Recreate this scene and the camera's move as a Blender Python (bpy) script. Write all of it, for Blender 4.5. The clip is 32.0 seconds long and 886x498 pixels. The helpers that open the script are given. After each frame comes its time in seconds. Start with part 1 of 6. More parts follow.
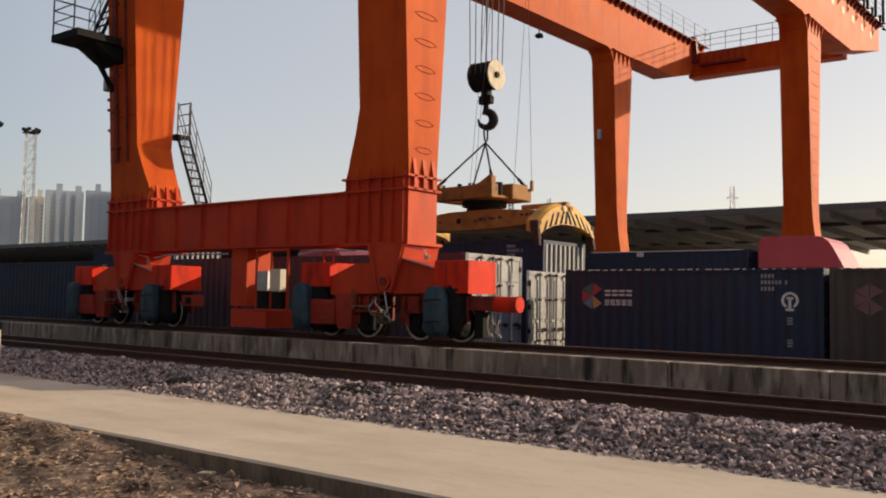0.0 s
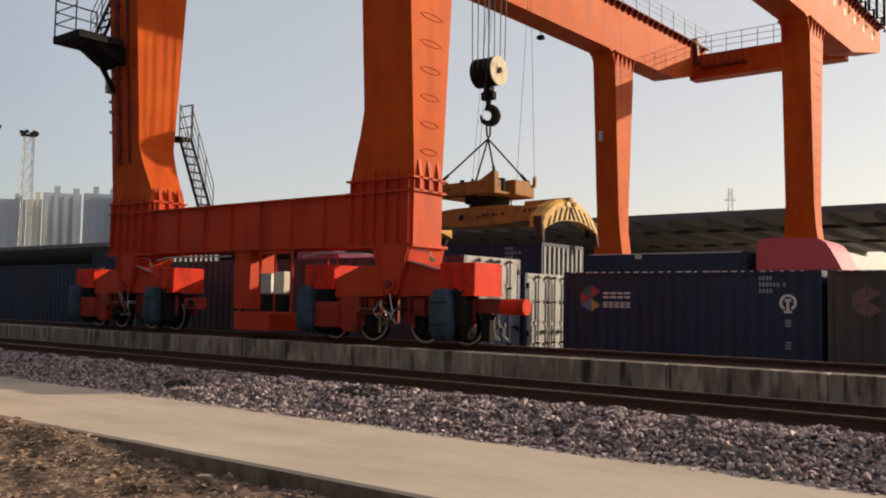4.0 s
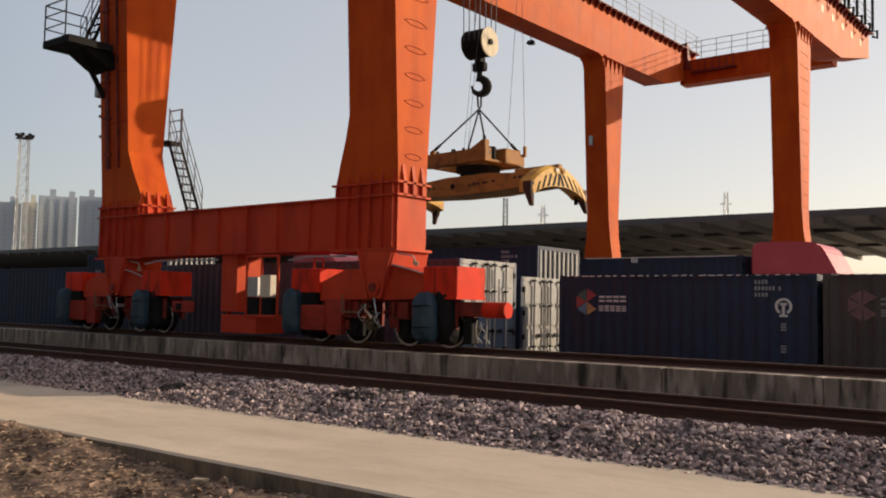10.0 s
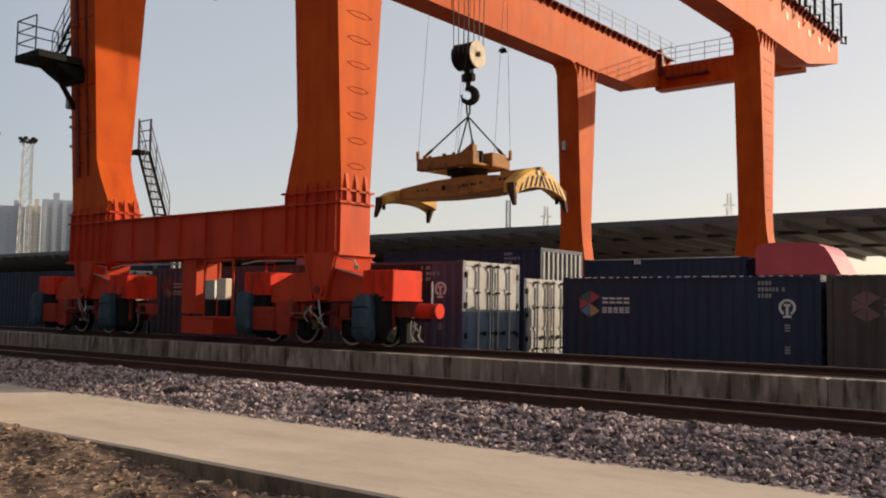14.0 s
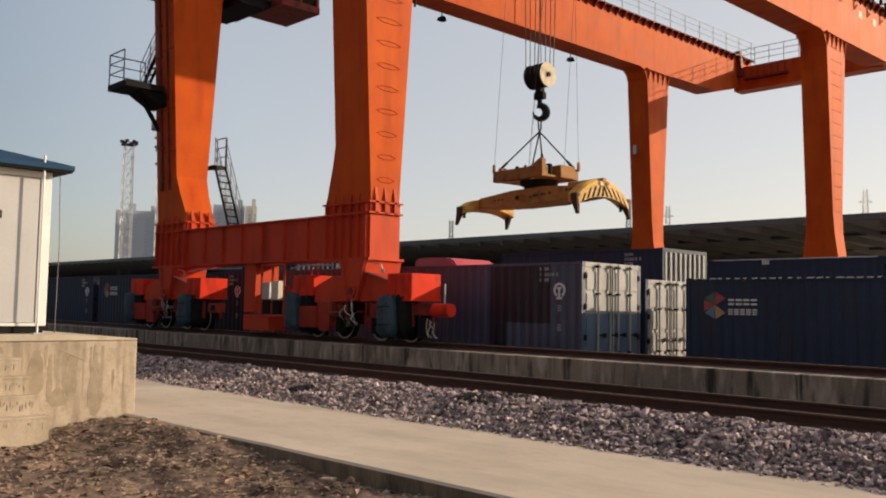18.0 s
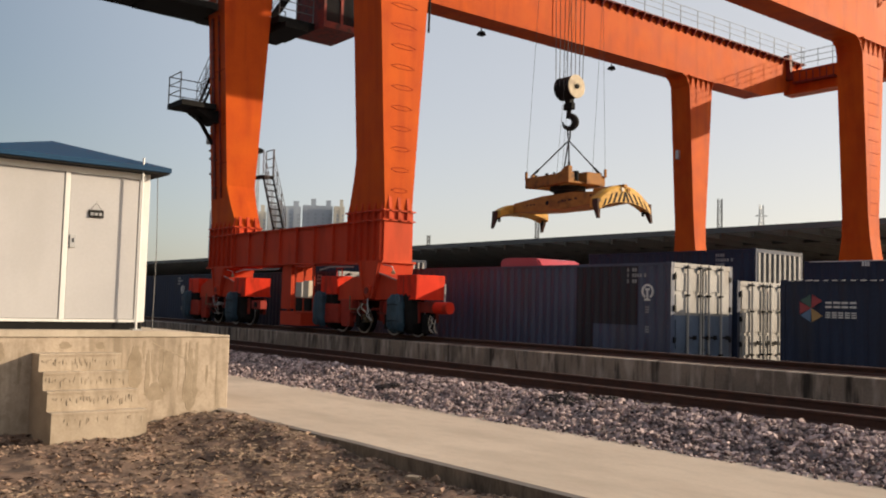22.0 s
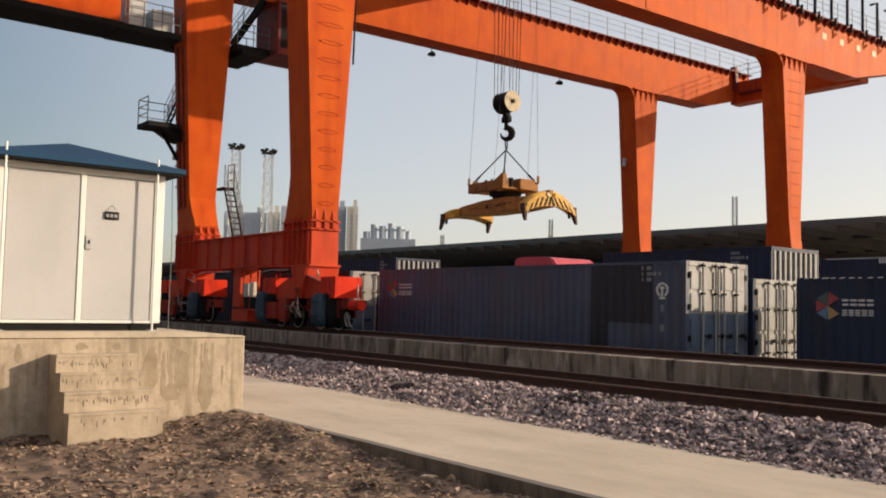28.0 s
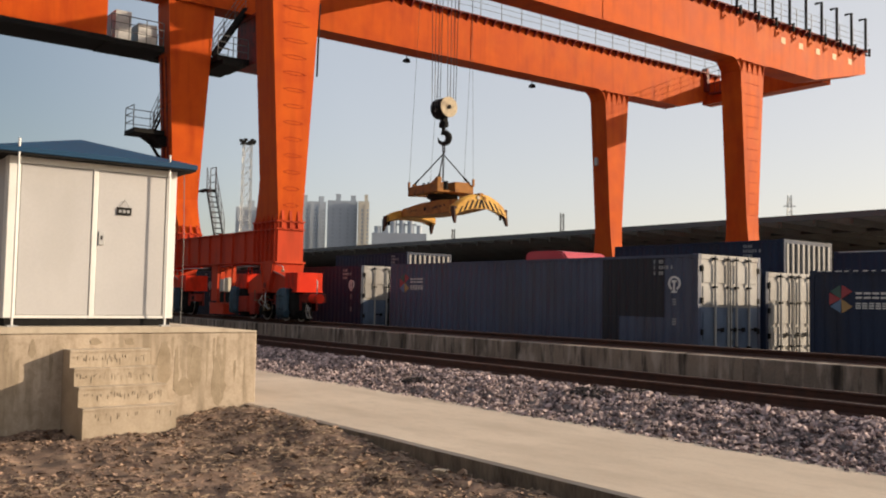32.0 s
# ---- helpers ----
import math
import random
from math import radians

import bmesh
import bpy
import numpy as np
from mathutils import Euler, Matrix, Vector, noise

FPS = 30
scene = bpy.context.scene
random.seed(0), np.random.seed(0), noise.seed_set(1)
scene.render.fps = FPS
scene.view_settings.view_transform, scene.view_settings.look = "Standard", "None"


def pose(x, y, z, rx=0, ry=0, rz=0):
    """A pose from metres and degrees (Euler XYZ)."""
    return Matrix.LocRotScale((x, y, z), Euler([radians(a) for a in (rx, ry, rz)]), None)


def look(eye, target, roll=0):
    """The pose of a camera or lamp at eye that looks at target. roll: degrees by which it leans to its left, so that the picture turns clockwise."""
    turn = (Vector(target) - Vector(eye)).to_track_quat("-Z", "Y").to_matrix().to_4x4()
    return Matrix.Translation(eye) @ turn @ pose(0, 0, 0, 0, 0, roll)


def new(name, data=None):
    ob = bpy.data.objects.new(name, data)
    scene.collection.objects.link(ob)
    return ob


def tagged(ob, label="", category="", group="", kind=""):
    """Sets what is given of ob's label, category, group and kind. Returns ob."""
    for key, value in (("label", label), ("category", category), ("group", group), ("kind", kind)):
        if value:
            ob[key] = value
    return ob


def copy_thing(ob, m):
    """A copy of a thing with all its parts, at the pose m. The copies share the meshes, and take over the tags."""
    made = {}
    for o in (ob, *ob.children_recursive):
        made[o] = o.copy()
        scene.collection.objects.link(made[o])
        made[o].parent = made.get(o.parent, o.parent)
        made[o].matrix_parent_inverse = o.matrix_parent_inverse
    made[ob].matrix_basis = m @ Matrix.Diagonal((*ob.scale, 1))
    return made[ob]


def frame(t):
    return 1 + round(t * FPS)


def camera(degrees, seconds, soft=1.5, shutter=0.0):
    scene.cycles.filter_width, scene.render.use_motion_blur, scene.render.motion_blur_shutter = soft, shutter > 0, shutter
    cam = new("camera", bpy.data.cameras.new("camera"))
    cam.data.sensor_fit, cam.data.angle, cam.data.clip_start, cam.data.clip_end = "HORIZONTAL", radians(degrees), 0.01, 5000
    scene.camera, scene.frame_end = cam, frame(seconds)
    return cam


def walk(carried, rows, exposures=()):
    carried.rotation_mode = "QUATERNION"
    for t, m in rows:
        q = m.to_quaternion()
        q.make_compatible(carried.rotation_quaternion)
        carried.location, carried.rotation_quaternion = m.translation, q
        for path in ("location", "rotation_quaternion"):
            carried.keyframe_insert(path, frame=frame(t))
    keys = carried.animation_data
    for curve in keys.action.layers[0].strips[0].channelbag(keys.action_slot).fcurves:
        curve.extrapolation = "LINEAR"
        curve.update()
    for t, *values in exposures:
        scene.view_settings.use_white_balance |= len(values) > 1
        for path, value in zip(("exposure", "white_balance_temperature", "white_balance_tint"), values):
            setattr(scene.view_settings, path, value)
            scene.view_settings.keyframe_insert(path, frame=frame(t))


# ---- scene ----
# The camera: a hand-held phone on one spot that pans.
cam = camera(52.7, 32.0, soft=2.0)
EYE = (0.0, 0.0, 1.78)
# seconds, heading to the left of +y, tilt up, roll, in degrees
PAN = [
    (0, 38.281, 3.287, 1.058),
    (0.5, 38.274, 3.288, 1.050),
    (1, 38.248, 3.302, 0.989),
    (1.5, 38.228, 3.310, 0.976),
    (2, 38.229, 3.335, 1.062),
    (2.5, 38.230, 3.371, 0.982),
    (3, 38.175, 3.410, 1.013),
    (3.5, 38.172, 3.438, 1.000),
    (5.5, 38.126, 3.450, 1.086),
    (6, 38.020, 3.464, 1.026),
    (6.5, 38.020, 3.470, 1.033),
    (7, 38.020, 3.464, 1.026),
    (7.5, 38.021, 3.498, 1.093),
    (8, 38.078, 3.534, 1.137),
    (8.5, 38.076, 3.545, 1.103),
    (9, 37.977, 3.627, 1.039),
    (9.5, 37.946, 3.674, 1.041),
    (10, 37.922, 3.673, 1.058),
    (10.5, 37.904, 3.723, 0.975),
    (11, 37.923, 3.728, 1.058),
    (11.5, 37.910, 3.728, 1.052),
    (12, 37.927, 3.704, 0.961),
    (12.5, 37.953, 3.680, 1.046),
    (13, 37.969, 3.717, 0.962),
    (13.5, 38.015, 3.736, 0.905),
    (14, 38.117, 3.808, 0.866),
    (14.5, 38.110, 3.809, 0.860),
    (16.5, 38.269, 3.964, 0.874),
    (17, 38.681, 4.328, 0.902),
    (17.5, 41.388, 4.400, 0.748),
    (18, 45.692, 3.759, 1.036),
    (18.5, 48.853, 3.675, 1.498),
    (19, 50.549, 3.646, 1.591),
    (19.5, 50.919, 3.625, 1.560),
    (20, 51.010, 3.582, 1.509),
    (20.5, 51.107, 3.574, 1.504),
    (21, 51.140, 3.559, 1.464),
    (21.5, 51.205, 3.558, 1.456),
    (22, 51.176, 3.641, 1.525),
    (22.5, 51.152, 3.667, 1.562),
    (23, 51.249, 3.613, 1.530),
    (23.5, 51.288, 3.619, 1.495),
    (24, 51.304, 3.606, 1.440),
    (24.5, 51.428, 3.539, 1.408),
    (25, 51.678, 3.562, 1.383),
    (25.5, 51.806, 3.561, 1.412),
    (27.5, 52.041, 3.565, 1.286),
    (28, 52.060, 3.591, 1.244),
    (28.5, 52.065, 3.645, 1.248),
    (29, 52.030, 3.698, 1.220),
    (29.5, 52.068, 3.733, 1.192),
    (30, 52.130, 3.813, 1.191),
    (30.5, 52.218, 3.841, 1.177),
    (31, 52.288, 3.750, 1.127),
    (31.5, 52.498, 3.674, 1.076),
    (32, 52.769, 3.214, 1.067),
]
walk(cam, [(t, pose(*EYE, 90, 0, yaw) @ pose(0, 0, 0, up, 0, 0) @ pose(0, 0, 0, 0, 0, roll)) for t, yaw, up, roll in PAN],
     exposures=[(t, lift, 6800, 10) for t, lift in ((0.0, 0.0), (17.0, 0.0), (19.0, 0.09), (21.0, 0.13), (32.0, 0.13))])

# ---- light: low warm sun over the far right, pale winter sky ----
SUN = Vector((1.0, 1.37, 0.54)).normalized()
world = bpy.data.worlds.new("sky")
scene.world = world
world.use_nodes = True
wn = world.node_tree.nodes
sky = wn.new("ShaderNodeTexSky")
sky.sky_type = "NISHITA"
sky.sun_disc = False
sky.sun_elevation = math.asin(SUN.z)
sky.sun_rotation = math.atan2(SUN.x, SUN.y)
sky.altitude, sky.air_density, sky.dust_density, sky.ozone_density = 20, 1.0, 1.3, 1.0
HAZE = (0.01, 0.03, 0.25, 0.345, 0.42, 0.44)
# a pale veil of winter haze over the clear sky
clear = wn["Background"]
clear.inputs[1].default_value = 0.08
veil = wn.new("ShaderNodeBackground")
# the haze is brighter and whiter towards the sun
wl = world.node_tree.links
way, lean, glow = wn.new("ShaderNodeTexCoord"), wn.new("ShaderNodeVectorMath"), wn.new("ShaderNodeMapRange")
lean.operation = "DOT_PRODUCT"
lean.inputs[1].default_value = SUN
wl.new(way.outputs["Generated"], lean.inputs[0])
glow.inputs["From Min"].default_value, glow.inputs["From Max"].default_value = -1.0, 1.0
wl.new(lean.outputs["Value"], glow.inputs[0])
haze = wn.new("ShaderNodeValToRGB")
haze.color_ramp.interpolation = "B_SPLINE"
for at, value in zip((0.0, 0.3, 0.40, 0.49, 0.8, 1.0), HAZE):
    stop = haze.color_ramp.elements[0] if at == 0 else haze.color_ramp.elements[-1] if at == 1 else haze.color_ramp.elements.new(at)
    stop.color = (value, value, value, 1)
wl.new(glow.outputs[0], haze.inputs[0])
hue = wn.new("ShaderNodeMix")
hue.data_type = "RGBA"
hue.inputs[6].default_value, hue.inputs[7].default_value = (0.86, 0.965, 1.10, 1), (1.09, 0.99, 0.88, 1)
unit = wn.new("ShaderNodeMapRange")
unit.inputs["From Min"].default_value, unit.inputs["From Max"].default_value = -0.3, 0.8
wl.new(lean.outputs["Value"], unit.inputs[0])
wl.new(unit.outputs[0], hue.inputs[0])
# dust near the horizon turns it faintly pink
height, low, dust, tone = wn.new("ShaderNodeSeparateXYZ"), wn.new("ShaderNodeMapRange"), wn.new("ShaderNodeMix"), wn.new("ShaderNodeMix")
wl.new(way.outputs["Generated"], height.inputs[0])
low.inputs["From Min"].default_value, low.inputs["From Max"].default_value = 0.0, 0.42
wl.new(height.outputs[2], low.inputs[0])
for mixer in (dust, tone):
    mixer.data_type = "RGBA"
dust.inputs[6].default_value, dust.inputs[7].default_value = (1.10, 0.945, 0.93, 1), (1.0, 1.0, 1.0, 1)
wl.new(low.outputs[0], dust.inputs[0])
tone.blend_type = "MULTIPLY"
tone.inputs[0].default_value = 1.0
wl.new(hue.outputs[2], tone.inputs[6])
wl.new(dust.outputs[2], tone.inputs[7])
wl.new(tone.outputs[2], veil.inputs[0])
wl.new(haze.outputs[0], veil.inputs[1])
both = wn.new("ShaderNodeAddShader")
wl.new(sky.outputs[0], clear.inputs[0])
wl.new(clear.outputs[0], both.inputs[0])
wl.new(veil.outputs[0], both.inputs[1])
wl.new(both.outputs[0], wn["World Output"].inputs[0])
sun = new("sun", bpy.data.lights.new("sun", "SUN"))
sun.data.energy, sun.data.angle, sun.data.color = 5.0, radians(0.6), (1.0, 0.82, 0.62)
sun.matrix_world = look(SUN * 60, (0, 0, 0))


# ---- materials ----
def surface(name, dark, light, scale=6.0, fine=60.0, rough=(0.5, 0.8), metal=0.0, bump=0.15, stretch=(1, 1, 1), rnd=0.0, island=False,
            stain=None, stain_scale=(1, 1, 1), stain_amount=0.5, spec=0.5,
            stain2=None, stain2_scale=(1, 1, 1), stain2_amount=0.5, gloss_tint=None):
    """Two scales of mottling between two colours, an optional streaky stain, and fine relief."""
    m = bpy.data.materials.new(name)
    m.use_nodes = True
    t = m.node_tree
    n, l = t.nodes, t.links
    b = n["Principled BSDF"]
    co = n.new("ShaderNodeTexCoord")
    mp = n.new("ShaderNodeMapping")
    mp.inputs["Scale"].default_value = stretch
    l.new(co.outputs["Object"], mp.inputs[0])
    big, small = n.new("ShaderNodeTexNoise"), n.new("ShaderNodeTexNoise")
    big.inputs["Scale"].default_value, small.inputs["Scale"].default_value = scale, fine
    big.inputs["Detail"].default_value, small.inputs["Detail"].default_value = 6, 3
    l.new(mp.outputs[0], big.inputs[0])
    l.new(mp.outputs[0], small.inputs[0])
    add = n.new("ShaderNodeMath")
    add.operation = "MULTIPLY_ADD"
    l.new(small.outputs[0], add.inputs[0])
    add.inputs[1].default_value = 0.45
    l.new(big.outputs[0], add.inputs[2])
    rng = n.new("ShaderNodeMapRange")
    rng.inputs["From Min"].default_value, rng.inputs["From Max"].default_value = 0.45, 1.0
    l.new(add.outputs[0], rng.inputs[0])
    fac = rng.outputs[0]
    if rnd:
        src = n.new("ShaderNodeNewGeometry").outputs["Random Per Island"] if island else n.new("ShaderNodeObjectInfo").outputs["Random"]
        mr = n.new("ShaderNodeMath")
        mr.operation = "MULTIPLY_ADD"
        mr.use_clamp = True
        l.new(src, mr.inputs[0])
        mr.inputs[1].default_value = rnd
        half = n.new("ShaderNodeMath")
        half.operation = "MULTIPLY_ADD"
        l.new(fac, half.inputs[0])
        half.inputs[1].default_value, half.inputs[2].default_value = 1 - rnd * 0.6, -rnd * 0.2
        l.new(half.outputs[0], mr.inputs[2])
        fac = mr.outputs[0]
    mix = n.new("ShaderNodeMix")
    mix.data_type = "RGBA"
    mix.inputs[6].default_value, mix.inputs[7].default_value = (*dark, 1), (*light, 1)
    l.new(fac, mix.inputs[0])
    col = mix.outputs[2]
    for tint, size, amount, shift in ((stain, stain_scale, stain_amount, 0), (stain2, stain2_scale, stain2_amount, 31)):
        if not tint:
            continue
        mp2 = n.new("ShaderNodeMapping")
        mp2.inputs["Scale"].default_value = size
        mp2.inputs["Location"].default_value = (shift, shift, 0)
        l.new(co.outputs["Object"], mp2.inputs[0])
        sn = n.new("ShaderNodeTexNoise")
        sn.inputs["Scale"].default_value, sn.inputs["Detail"].default_value = 1.0, 7
        l.new(mp2.outputs[0], sn.inputs[0])
        sr = n.new("ShaderNodeMapRange")
        sr.inputs["From Min"].default_value, sr.inputs["From Max"].default_value = 0.5, 0.68
        sr.inputs["To Max"].default_value = amount
        l.new(sn.outputs[0], sr.inputs[0])
        m2 = n.new("ShaderNodeMix")
        m2.data_type = "RGBA"
        l.new(sr.outputs[0], m2.inputs[0])
        l.new(col, m2.inputs[6])
        m2.inputs[7].default_value = (*tint, 1)
        col = m2.outputs[2]
    l.new(col, b.inputs["Base Color"])
    rr = n.new("ShaderNodeMapRange")
    rr.inputs["To Min"].default_value, rr.inputs["To Max"].default_value = rough
    l.new(big.outputs[0], rr.inputs[0])
    l.new(rr.outputs[0], b.inputs["Roughness"])
    b.inputs["Metallic"].default_value = metal
    b.inputs["Specular IOR Level"].default_value = spec
    if gloss_tint:
        b.inputs["Specular Tint"].default_value = (*gloss_tint, 1)
    if bump:
        bp = n.new("ShaderNodeBump")
        bp.inputs["Strength"].default_value, bp.inputs["Distance"].default_value = bump, 0.02
        l.new(add.outputs[0], bp.inputs["Height"])
        l.new(bp.outputs[0], b.inputs["Normal"])
    return m


M_ORANGE = surface("crane_paint", (0.385, 0.043, 0.011), (0.545, 0.088, 0.013), 0.9, 30, (0.58, 0.72), bump=0.05, spec=0.27, gloss_tint=(1.0, 0.46, 0.05),
                   stain=(0.25, 0.023, 0.011), stain_scale=(2.2, 2.2, 0.25), stain_amount=0.4,
                   stain2=(0.55, 0.106, 0.013), stain2_scale=(0.7, 0.7, 0.5), stain2_amount=0.4)
M_SILL = surface("sill_paint_red", (0.38, 0.033, 0.020), (0.52, 0.052, 0.026), 0.9, 30, (0.52, 0.68), bump=0.05, spec=0.4, gloss_tint=(1.0, 0.42, 0.10),
                 stain=(0.23, 0.023, 0.017), stain_scale=(2.2, 2.2, 0.4), stain_amount=0.5,
                 stain2=(0.54, 0.068, 0.027), stain2_scale=(0.9, 0.9, 0.6), stain2_amount=0.35)
# stained maroon; on the wheel frames it holds the shade under the sill
M_MAROON = surface("stained_maroon_paint", (0.10, 0.012, 0.010), (0.27, 0.030, 0.018), 3.0, 40, (0.5, 0.75), bump=0.1, spec=0.3,
                   stain=(0.03, 0.014, 0.012), stain_scale=(4, 4, 3), stain_amount=0.8)
# a grimy red with the deep shade among the wheels mixed in
M_BOGIE = surface("grimy_shaded_bogie_red", (0.24, 0.024, 0.017), (0.37, 0.040, 0.024), 2.0, 40, (0.55, 0.75), bump=0.08, spec=0.25,
                  stain=(0.08, 0.016, 0.013), stain_scale=(3, 3, 2), stain_amount=0.6)
M_RED = surface("red_enamel", (0.54, 0.026, 0.014), (0.70, 0.042, 0.020), 2.0, 40, (0.45, 0.65), bump=0.04, stain=(0.16, 0.022, 0.014),
                stain_scale=(3, 3, 1.2), stain_amount=0.6, spec=0.15, gloss_tint=(1.0, 0.4, 0.15))
M_WELD = surface("weld_seam", (0.20, 0.022, 0.008), (0.26, 0.03, 0.01), 3, 60, (0.7, 0.9), spec=0.1)
M_DARKSTEEL = surface("black_steel", (0.005, 0.005, 0.006), (0.016, 0.0155, 0.015), 4, 80, (0.6, 0.85), 0.0, 0.1, spec=0.12)
M_RAILGREY = surface("grey_guard_rail", (0.07, 0.07, 0.072), (0.15, 0.15, 0.15), 6, 60, (0.5, 0.7))
M_ROPE = surface("wire_rope", (0.05, 0.05, 0.052), (0.11, 0.11, 0.11), 40, 200, (0.4, 0.6), 0.5, 0.1)
M_GALV = surface("galvanised_steel", (0.32, 0.33, 0.34), (0.5, 0.5, 0.5), 6, 80, (0.35, 0.6), 0.6, 0.05)
M_YELLOW = surface("spreader_yellow", (0.52, 0.265, 0.046), (0.72, 0.415, 0.082), 2.5, 50, (0.5, 0.7), bump=0.08, spec=0.3,
                   stain=(0.138, 0.063, 0.023), stain_scale=(2, 2, 3), stain_amount=0.5)
M_OCHRE = surface("dirty_frame_yellow", (0.24, 0.095, 0.02), (0.38, 0.165, 0.03), 2.5, 50, (0.55, 0.75), bump=0.1, spec=0.3,
                  stain=(0.07, 0.035, 0.018), stain_scale=(3, 3, 3), stain_amount=0.8)
# the spreader's yellow, browned with the shade on the main beam's front
M_BEAMYEL = surface("shaded_beam_yellow", (0.36, 0.155, 0.035), (0.50, 0.24, 0.055), 2.5, 50, (0.55, 0.75), bump=0.08, spec=0.25,
                    stain=(0.14, 0.062, 0.025), stain_scale=(2, 2, 3), stain_amount=0.6)
M_BLACKPAINT = surface("black_paint", (0.008, 0.008, 0.008), (0.024, 0.022, 0.02), 5, 60, (0.65, 0.85), spec=0.15)
M_RUST = surface("rusty_rail", (0.034, 0.015, 0.011), (0.085, 0.036, 0.024), 5, 90, (0.7, 0.95), 0.0, 0.3)
M_RAILTOP = surface("worn_railhead", (0.20, 0.14, 0.11), (0.34, 0.27, 0.23), 4, 90, (0.3, 0.5), 0.6, 0.05, stretch=(0.2, 4, 1))
M_BEAM = surface("beam_concrete", (0.135, 0.107, 0.085), (0.33, 0.266, 0.214), 0.9, 25, (0.85, 0.97), bump=0.3,
                 stain=(0.028, 0.022, 0.017), stain_scale=(6.5, 1, 0.8), stain_amount=0.95, rnd=0.35,
                 stain2=(0.46, 0.385, 0.325), stain2_scale=(5, 1, 1.3), stain2_amount=0.85)
M_PATH = surface("path_concrete", (0.457, 0.380, 0.300), (0.583, 0.491, 0.394), 0.5, 22, (0.85, 0.97), bump=0.12,
                 stain=(0.343, 0.281, 0.217), stain_scale=(0.35, 0.9, 1), stain_amount=0.55,
                 stain2=(0.389, 0.324, 0.258), stain2_scale=(2.5, 5.0, 1), stain2_amount=0.35)
M_YARD = surface("yard_concrete", (0.16, 0.15, 0.135), (0.27, 0.25, 0.225), 0.4, 15, (0.85, 0.97), bump=0.2)
M_PLINTH = surface("plinth_concrete", (0.315, 0.252, 0.184), (0.504, 0.416, 0.326), 2.0, 30, (0.85, 0.97), bump=0.25,
                   stain=(0.179, 0.141, 0.095), stain_scale=(3.0, 5.5, 0.7), stain_amount=0.7,
                   stain2=(0.205, 0.162, 0.111), stain2_scale=(7, 9, 7), stain2_amount=0.4)
M_DRIP = surface("plinth_drip_stain", (0.233, 0.183, 0.125), (0.352, 0.286, 0.209), 6, 40, (0.85, 0.97), bump=0.2)
M_EDGE = surface("dark_path_edge", (0.06, 0.048, 0.038), (0.30, 0.245, 0.19), 3, 30, (0.9, 1.0), bump=0.5, stretch=(1.2, 1, 0.3))
M_STEP = surface("step_concrete", (0.333, 0.268, 0.194), (0.495, 0.410, 0.317), 2.4, 30, (0.85, 0.97), bump=0.15,
                 stain=(0.261, 0.209, 0.146), stain_scale=(1.0, 9, 2.0), stain_amount=0.5)
M_MOSS = surface("step_grime", (0.315, 0.255, 0.185), (0.45, 0.372, 0.285), 6, 40, (0.9, 1.0), bump=0.2)
M_SLAB = surface("slab_concrete", (0.389, 0.328, 0.252), (0.513, 0.442, 0.351), 2.0, 30, (0.85, 0.97), bump=0.15,
                 stain=(0.266, 0.218, 0.157), stain_scale=(2.0, 4.0, 3.0), stain_amount=0.5)
M_SOIL = surface("bare_soil", (0.050, 0.031, 0.024), (0.27, 0.175, 0.124), 2.2, 26, (0.9, 1.0), bump=1.0,
                 stain=(0.36, 0.25, 0.17), stain_scale=(2.6, 2.6, 2.6), stain_amount=0.6,
                 stain2=(0.036, 0.024, 0.020), stain2_scale=(1.9, 1.9, 1.9), stain2_amount=0.75)
M_CLOD = surface("soil_clod", (0.060, 0.038, 0.028), (0.36, 0.245, 0.175), 9, 60, (0.9, 1.0), bump=0.6, rnd=0.8, island=True)
M_STRAW = surface("dry_straw", (0.085, 0.055, 0.038), (0.41, 0.30, 0.205), 9, 60, (0.8, 0.95), bump=0.2, rnd=0.9, island=True)
M_LITTER = surface("dead_leaf_litter", (0.050, 0.031, 0.023), (0.46, 0.305, 0.215), 9, 60, (0.8, 0.95), bump=0.2, rnd=0.95, island=True)
M_RAFTER = surface("grey_rafter_steel", (0.20, 0.19, 0.18), (0.30, 0.285, 0.27), 0.5, 10, (0.55, 0.75), bump=0.03)
M_BALLAST = surface("ballast_stone", (0.043, 0.031, 0.035), (0.594, 0.470, 0.459), 7, 50, (0.8, 0.97), bump=0.6, rnd=0.95, island=True, spec=0.3)
M_OILSTONE = surface("oily_ballast", (0.012, 0.010, 0.011), (0.06, 0.045, 0.042), 7, 50, (0.6, 0.9), bump=0.5, rnd=0.8, island=True)
M_BALLASTBED = surface("ballast_bed", (0.05, 0.041, 0.042), (0.22, 0.182, 0.178), 9, 35, (0.9, 1.0), bump=1.0)
M_SLEEPER = surface("sleeper_concrete", (0.10, 0.085, 0.075), (0.2, 0.175, 0.15), 3, 40, (0.85, 0.97), bump=0.3)
M_BLUE = surface("container_blue", (0.010, 0.018, 0.043), (0.019, 0.034, 0.072), 0.8, 25, (0.56, 0.70), bump=0.05, spec=0.4,
                 stain=(0.03, 0.028, 0.032), stain_scale=(1.5, 1.5, 0.4), stain_amount=0.4)
M_BLUE2 = surface("container_blue_patch", (0.006, 0.009, 0.018), (0.010, 0.014, 0.027), 0.8, 25, (0.45, 0.6), bump=0.05)
